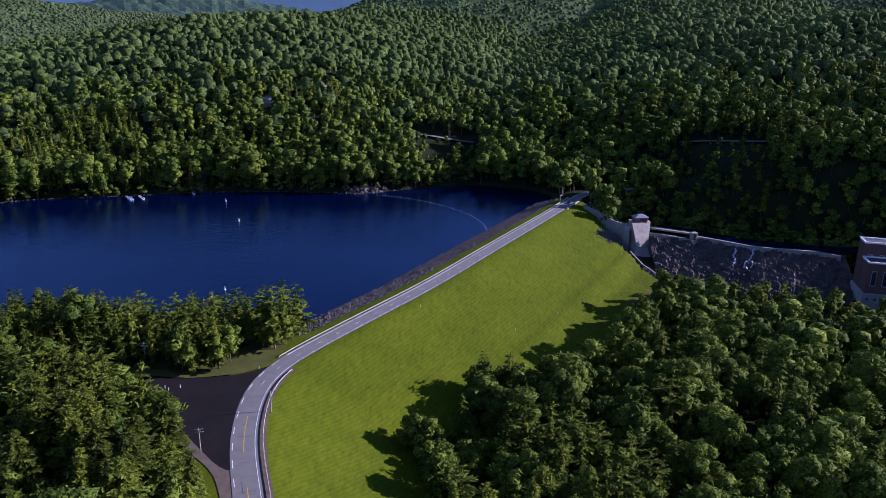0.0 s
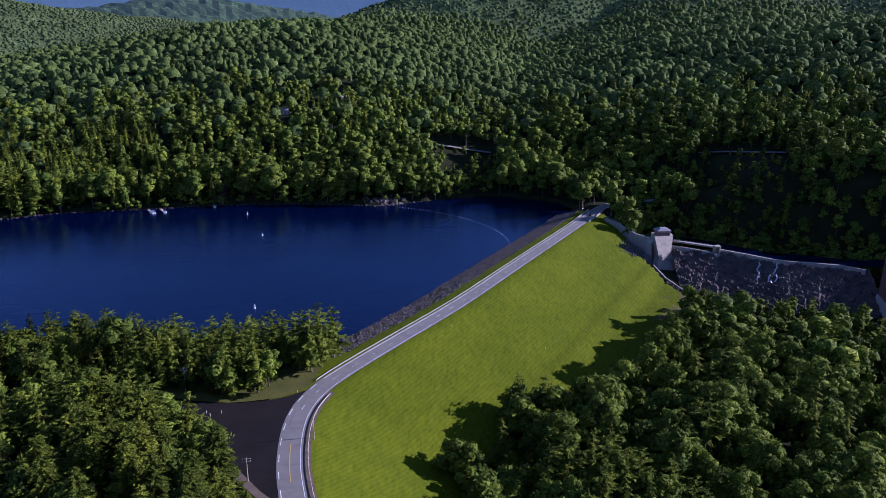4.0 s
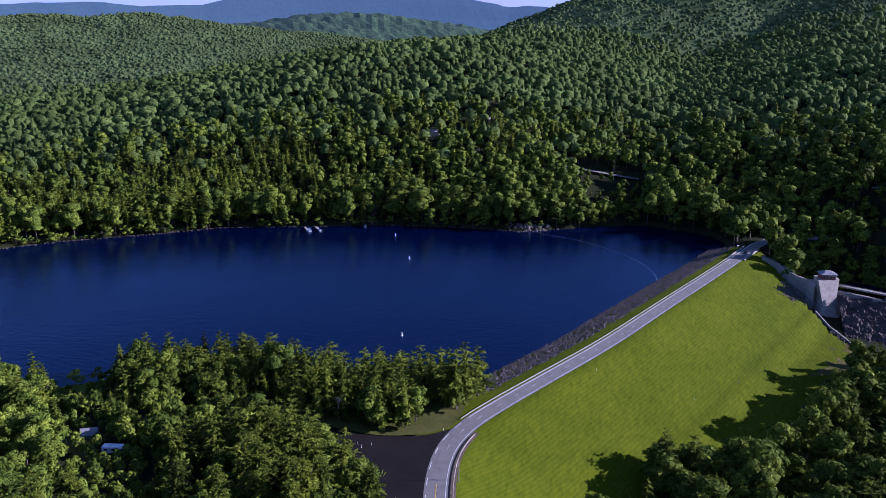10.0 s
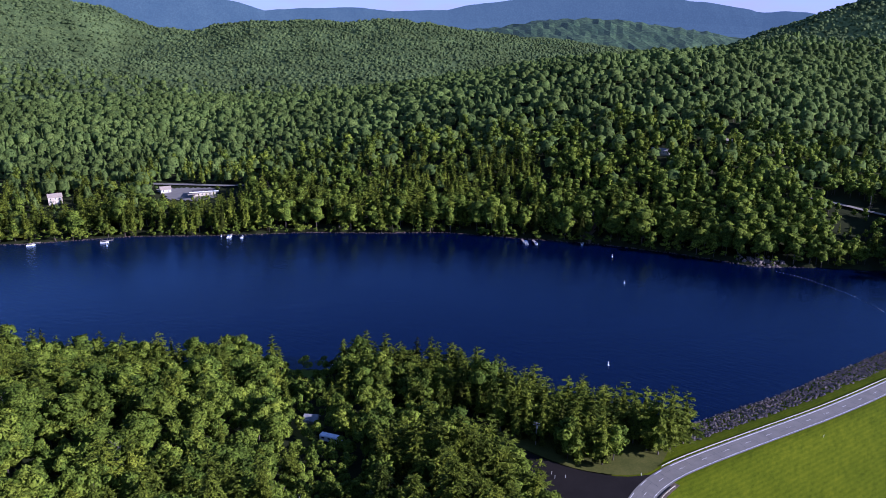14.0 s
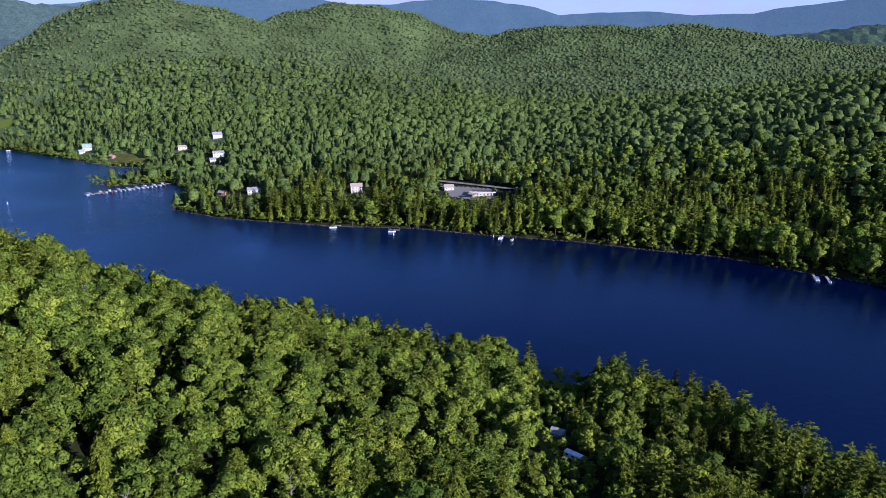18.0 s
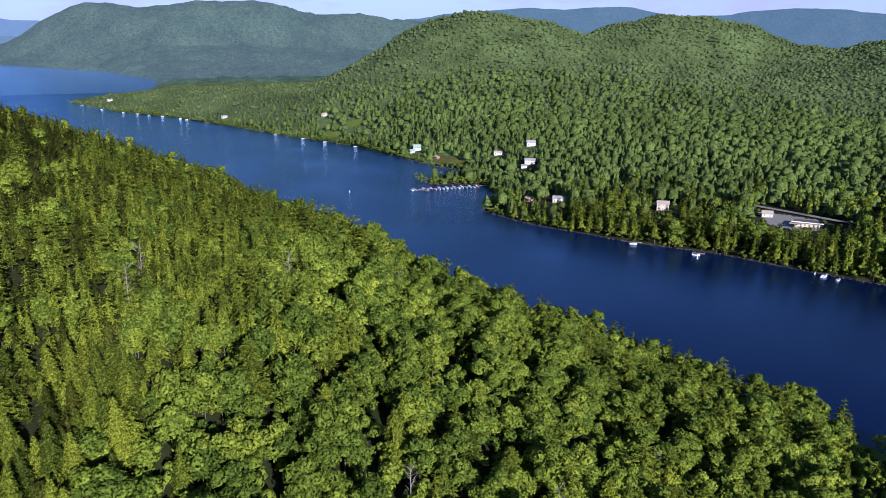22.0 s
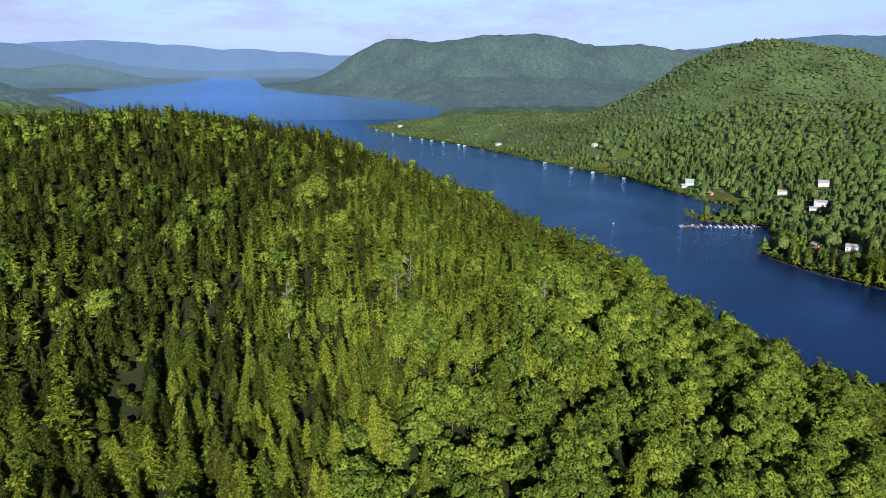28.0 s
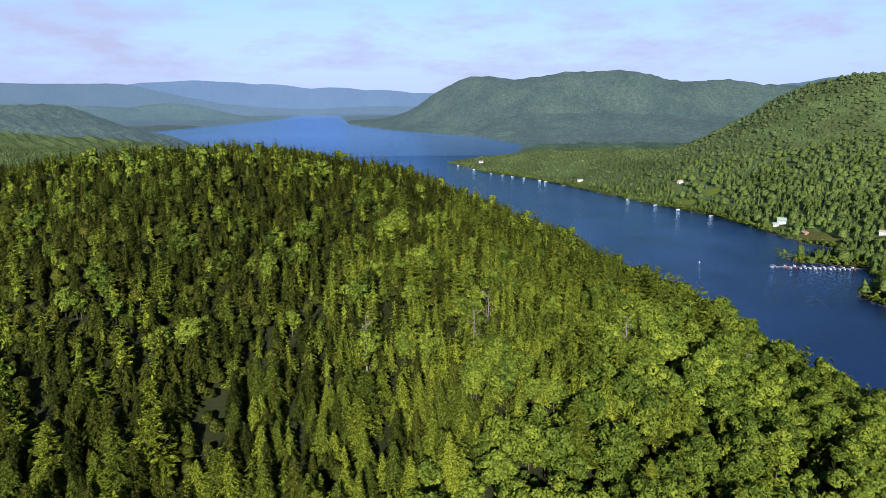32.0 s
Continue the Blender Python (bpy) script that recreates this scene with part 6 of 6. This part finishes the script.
house((-605, 394), (9, 7, 3.4), 1.1, M_SIDING, M_ROOF_TAN, "small white house at the edge of the asphalt lot", 2.2)
lotb = house((-569, 409), (20, 10, 4.2), 0.95, M_BEIGE, M_ROOF_DARK, "low flat-roofed beige building with a dark roof", 0, name="commercial_building", category="building")
part("roof_coping", box(bmesh.new(), (25.2, 0.4, 0.7), (0, -6.6, 4.3)), M_PAINT, lotb, "white roof edge")
part("canopy", box(bmesh.new(), (10, 4, 0.3), (-9, -8.4, 3.2)), M_ROOF_TAN, lotb, "low entrance canopy")
house((-656, 318), (11, 9, 6.2), 1.15, M_BEIGE, M_ROOF_TAN, "two-storey beige house among tall pines", 2.4, 2, True)
house((-717, 235), (13, 8, 3.6), 1.2, M_BEIGE, M_ROOF_GREY, "tan cottage with a pale grey roof under pines", 2.2, 1, True)
house((-740, 210), (8, 7, 3.2), 0.4, M_RED, M_ROOF_TAN, "small brown-red cottage under pines", 1.9)
house((-908, 257), (13, 8, 5.0), 1.35, M_SIDING, M_ROOF_GREY, "large white two-storey house on the wooded slope", 2.0, 2, True)
house((-898, 247), (7, 6, 2.6), 1.35, M_SIDING, M_ROOF_GREY, "low white annexe below the large house", 1.4)
house((-998, 237), (11, 7, 3.4), 1.3, M_SIDING, M_ROOF_TAN, "long white house with a tan roof", 1.8)
house((-1007, 286), (12, 8, 5.0), 1.4, M_SIDING, M_ROOF_GREY, "white gabled house half hidden by trees", 3.0)
house((-1105, 137), (11, 8, 4.4), 1.45, M_SIDING, M_ROOF_GREEN, "white lakeside house with a steep green roof", 4.4, 2)
house((-1098, 128), (7, 6, 3.0), 1.9, M_SIDING, M_ROOF_GREEN, "small white lakeside annexe with a green roof", 2.2)
house((-1037, 157), (7, 5, 2.8), 0.4, M_RED, M_ROOF_TAN, "small red boathouse on the lawn", 1.6, name="boathouse")
house((-235, 664), (16, 8, 3.8), 0.2, M_BEIGE, M_ROOF_GREY, "long low house with a grey roof in the woods", 1.8)
house((-186, 708), (10, 8, 5.0), 0.5, M_RED, M_ROOF_TAN, "brown gabled house high in the woods", 3.0, 2)
house((-1612, -208), (11, 7, 3.6), 2.2, M_SIDING, M_ROOF_GREY, "white house above a small lakeside lawn", 2.2)
house((-1412, 0), (9, 7, 3.4), 2.2, M_BEIGE, M_ROOF_TAN, "tan house in a clearing on the slope", 2.4)
house((-2055, -552), (11, 8, 3.6), 2.3, M_SIDING, M_ROOF_GREY, "white house at the wooded point", 2.4, 2)
hz_ = float(ground_height(np.array([-208.0]), np.array([182.0]))[0])
shed = house((-208, 182), (5, 4, 2.4), 0.5, M_WOOD, M_ROOF_GREY, "small wooden shed with a pale metal roof", 1.5, name="shed", category="shed")

# camper trailer in the clearing
cz = float(ground_height(np.array([-189.0]), np.array([173.0]))[0]) + 0.3
camper = thing("camper_trailer", "old white camper trailer parked in weeds", "trailer", at=(-189, 173, cz), rz=0.25)
part("body", box(bmesh.new(), (8.6, 2.6, 2.5), (0, 0, 0.55), 0, 0.3), M_HULL, camper)
for x in (-2.6, 0.0, 2.6):
    wd = part("window", box(bmesh.new(), (1.3, 0.08, 0.8), (x, -1.32, 1.7)), M_STEEL, camper)
    part("pane", box(bmesh.new(), (1.1, 0.06, 0.62), (x, -1.37, 1.79)), M_GLASS, wd)
part("door", box(bmesh.new(), (0.8, 0.08, 1.9), (1.35, -1.32, 0.75)), M_STEEL, camper)
part("roof_vent", box(bmesh.new(), (0.9, 0.7, 0.3), (-1.5, 0, 3.05), 0, 0.05), M_PAINT, camper)
part("hitch", box(bmesh.new(), (1.3, 0.2, 0.15), (4.9, 0, 0.55)), M_STEEL, camper)
for y in (-1.15, 1.15):
    w = part("wheel", rod(bmesh.new(), (-0.4, y - 0.12, 0.36), (-0.4, y + 0.12, 0.36), 0.36, 0.36, 12), M_RUBBER, camper)
    part("rim", rod(bmesh.new(), (-0.4, y - 0.13, 0.36), (-0.4, y + 0.13, 0.36), 0.2, 0.2, 8), M_STEEL, w)
lz = float(ground_height(np.array([-214.0]), np.array([174.0]))[0]) + 0.3
lumber = thing("lumber_pile", "weathered heap of old boards in the clearing", "lumber", at=(-214, 174, lz), rz=0.4)
for k in range(12):
    part("board", box(bmesh.new(), (3.6, 0.3, 0.1), (random.uniform(-0.6, 0.6), random.uniform(-1.2, 1.2), 0.1 * (k // 3)), random.uniform(-0.5, 0.5)), M_RED if k % 3 else M_WOOD, lumber)


# ---- boats, docks and buoys ----
def hull_geo(l, w, h):
    bm = bmesh.new()
    rings = []
    for t, k, z in ((-0.5, 0.8, 0.0), (-0.2, 1.0, 0.0), (0.2, 0.9, 0.05), (0.4, 0.5, 0.15), (0.5, 0.06, 0.25)):
        rings.append([bm.verts.new((t * l, s_ * w / 2 * k * f_, zz * h + z * h)) for s_, f_, zz in ((-1, 0.55, -0.3), (-1, 1, 0.9), (1, 1, 0.9), (1, 0.55, -0.3))])
    for a, b in zip(rings, rings[1:]):
        for k in range(4):
            bm.faces.new((a[k], a[(k + 1) % 4], b[(k + 1) % 4], b[k]))
    bm.faces.new(rings[0])
    bm.faces.new(rings[-1][::-1])
    bmesh.ops.recalc_face_normals(bm, faces=bm.faces[:])
    return bm


def motor_boat(hull, cover, label):
    b = thing("motor_boat", label, "boat", "moored boats")
    part("hull", hull_geo(6.2, 2.3, 0.9), hull, b)
    part("cockpit", box(bmesh.new(), (2.6, 1.5, 0.12), (-0.6, 0, 0.82)), cover, b)
    part("windshield", box(bmesh.new(), (0.12, 1.7, 0.55), (0.8, 0, 0.82), 0, 0, 0.85), M_GLASS, b)
    part("outboard", box(bmesh.new(), (0.4, 0.4, 0.9), (-3.2, 0, 0.3), 0, 0.08), M_RUBBER, b)
    return b


def pontoon_boat(label):
    b = thing("pontoon_boat", label, "boat", "moored pontoon boats")
    for y in (-0.95, 0.95):
        part("pontoon", rod(bmesh.new(), (-3.6, y, 0.1), (3.6, y, 0.1), 0.32, 0.3, 8), M_STEEL, b)
    part("deck", box(bmesh.new(), (7.0, 2.5, 0.14), (0, 0, 0.42)), M_HULL, b)
    for y in (-1.2, 1.2):
        part("side_panel", box(bmesh.new(), (6.4, 0.07, 0.7), (0, y, 0.56)), M_HULL, b)
    part("canopy", box(bmesh.new(), (3.4, 2.4, 0.14), (-1.2, 0, 2.4), 0, 0.04), M_CANVAS, b)
    for x in (-2.7, 0.3):
        for y in (-1.1, 1.1):
            part("pole", rod(bmesh.new(), (x, y, 0.5), (x, y, 2.4), 0.03, 0.03, 5), M_STEEL, b)
    return b


def dock(at, l, w, rz, label="weathered wooden dock on posts at the shore"):
    d = thing("dock", label, "dock", "shore docks", (at[0], at[1], 0), rz)
    for k in range(int(l / 1.2)):
        part("plank", box(bmesh.new(), (1.14, w, 0.1), (k * 1.2 - l / 2 + 0.6, 0, 0.45)), M_WOOD, d)
    for x in (-l / 2 + 0.3, 0, l / 2 - 0.3):
        for y in (-w / 2 + 0.1, w / 2 - 0.1):
            part("post", rod(bmesh.new(), (x, y, -1.5), (x, y, 0.95), 0.09, 0.09, 6), M_WOOD, d)
    return d


FLEET = [motor_boat(M_HULL, M_CANVAS, "white motor boat with a blue cover moored at the dock"), motor_boat(M_HULL, M_WOOD, "white motor boat with an open cockpit moored at the dock"),
         motor_boat(M_HULL_RED, M_HULL, "red motor boat with a pale deck moored at the dock"), pontoon_boat("white pontoon boat with a blue canopy")]
FLEET_USED = set()


def moor(kind, x, y, rz):
    m = pose(x, y, 0.05, 0, 0, math.degrees(rz))
    if kind not in FLEET_USED:
        FLEET_USED.add(kind)
        FLEET[kind].matrix_world = m
    else:
        copy_thing(FLEET[kind], m)


# marina: a long dock with a T at its end and boats on both sides
dock((-848, 148), 84, 2.4, radians(97.5), "long wooden marina dock lined with boats")
dock((-842, 102), 16, 2.6, radians(12), "T-shaped end of the marina dock")
dock((-838, 110), 13, 1.6, radians(50), "short wooden finger dock at the marina")
fleet_rng = random.Random(9)
for k in range(15):
    x, y = -843.6 - 9.6 * k / 15, 112 + 70 * k / 15
    moor(fleet_rng.choice((0, 1, 0, 3, 0, 3, 0, 2)), x + 5.5, y, radians(8 + fleet_rng.uniform(-6, 6)))
    if k % 2 == 0:
        moor(fleet_rng.choice((0, 1, 3)), x - 5.5, y, radians(188 + fleet_rng.uniform(-6, 6)))
moor(3, -838, 98, radians(15))
for bx, by, rz, kind, dk in ((-277, 489, 2.4, 3, 1), (-270, 493, 2.3, 0, 1), (-240, 513, 2.0, 1, 0), (-478, 365, 2.2, 3, 1), (-470, 371, 2.2, 1, 0), (-545, 299, 1.0, 0, 1), (-584, 262, 1.2, 1, 1)):
    moor(kind, bx, by - 3.5, rz)
    if dk:
        dock((bx - 3.5, by + 0.5), 9.6, 1.8, rz)


def at_shore(x, y, out):
    """The place that lies so far out from the nearest bank, and the way out."""
    for _ in range(4):
        d, dx_, dy_ = shore_dist(np.array([x, x + 1.0, x]), np.array([y, y, y + 1.0]))
        gx, gy = dx_ - d, dy_ - d
        size = max(math.hypot(gx, gy), 0.1)
        x, y = x - (d + out) * gx / size, y - (d + out) * gy / size
    return float(x), float(y), math.atan2(-gy, -gx)


# small docks and boats along the far shore, unevenly spaced
for k in range(22):
    u = (k + fleet_rng.uniform(-0.45, 0.45)) / 21
    sx, sy, way = at_shore(-1190 - 870 * u, 65 - 700 * u, 3.5)
    if fleet_rng.random() < 0.7:
        dock((sx, sy), 8.0, 1.5, way)
    if fleet_rng.random() < 0.6:
        moor(fleet_rng.choice((0, 1, 1, 2)), sx + 2.6 * math.sin(way), sy - 2.6 * math.cos(way), way)
rowboat = thing("rowboat", "upturned white rowboat on the small lawn", "boat", at=(-250, 238, 2.0), rz=0.5)
part("hull", hull_geo(4.2, 1.5, 0.7), M_HULL, rowboat)
part("seat", box(bmesh.new(), (0.3, 1.2, 0.06), (0, 0, 0.6)), M_WOOD, rowboat)

buoy = thing("buoy", "white channel marker buoy floating on the lake", "buoy", "lake buoys", (-179, 442, 0))
part("float", rod(bmesh.new(), (0, 0, -0.4), (0, 0, 0.3), 0.55, 0.55, 12), M_HULL, buoy)
part("mast", rod(bmesh.new(), (0, 0, 0.3), (0, 0, 2.0), 0.28, 0.2, 10), M_HULL, buoy)
part("band", rod(bmesh.new(), (0, 0, 1.2), (0, 0, 1.45), 0.27, 0.26, 10), M_YELLOW, buoy)
for bx, by in ((-208, 492), (-140, 321), (-838, 26), (-536, 292), (-486, 360)):
    copy_thing(buoy, pose(bx, by, 0))
boom = thing("float_line", "curved line of small floats guarding the dam", "float line", at=(-18, 443, 0))
bp, _ = line_points(resample(np.array([(-16, 440), (-19, 460), (-30, 482), (-53, 506), (-80, 522), (-103, 528)], float), 2.0), 2.5)
ball = None
for x, y in bp:
    if ball is None:
        bm = bmesh.new()
        bmesh.ops.create_icosphere(bm, subdivisions=1, radius=0.22)
        first = part("float", bm, M_HULL, boom)
        ball = first.data
    else:
        first = new("float", ball)
        first.parent = boom
    first.location = (x + 18, y - 443, 0.05)
bm = bmesh.new()
for a, b in zip(bp, bp[1:]):
    rod(bm, (a[0] + 18, a[1] - 443, 0.04), (b[0] + 18, b[1] - 443, 0.04), 0.05, 0.05, 4)
part("cable", bm, M_RUBBER, boom)


# ---- dead trees ----
def dead_tree(x, y, h, seed, label):
    rng = random.Random(seed)
    z = float(ground_height(np.array([x]), np.array([y]))[0])
    t = thing("dead_tree", label, "tree", "dead trees", (x, y, z))
    part("trunk", rod(bmesh.new(), (0, 0, -0.5), (rng.uniform(-0.5, 0.5), rng.uniform(-0.5, 0.5), h), 0.24, 0.05, 7), M_DEAD, t)
    for k in range(16):
        a, zz, ln = rng.uniform(0, 6.28), h * rng.uniform(0.35, 0.97), rng.uniform(0.7, 2.0)
        tip = (ln * math.cos(a), ln * math.sin(a), zz + rng.uniform(0.2, 1.6))
        bm = rod(bmesh.new(), (0, 0, zz), tip, 0.07, 0.02, 4)
        for _ in range(3):
            a2 = a + rng.uniform(-0.9, 0.9)
            rod(bm, Vector(tip) * 0.6 + Vector((0, 0, zz * 0.4)), (tip[0] * 0.6 + 1.1 * math.cos(a2), tip[1] * 0.6 + 1.1 * math.sin(a2), tip[2] + rng.uniform(0.2, 1.0)), 0.035, 0.012, 3)
        part("branch", bm, M_DEAD, t)
    return t


for k, (x, y, h) in enumerate(((-198, -78, 17), (-236, -53, 18), (-223, -54, 16), (-268, -12, 19), (-300, 30, 18), (-180, 60, 15), (-150, 120, 16), (-330, 0, 17), (-250, 90, 16), (-60, 640, 17), (-175, 20, 15), (-205, 100, 16))):
    dead_tree(x, y, h, k, "bare grey dead tree among green woodland")
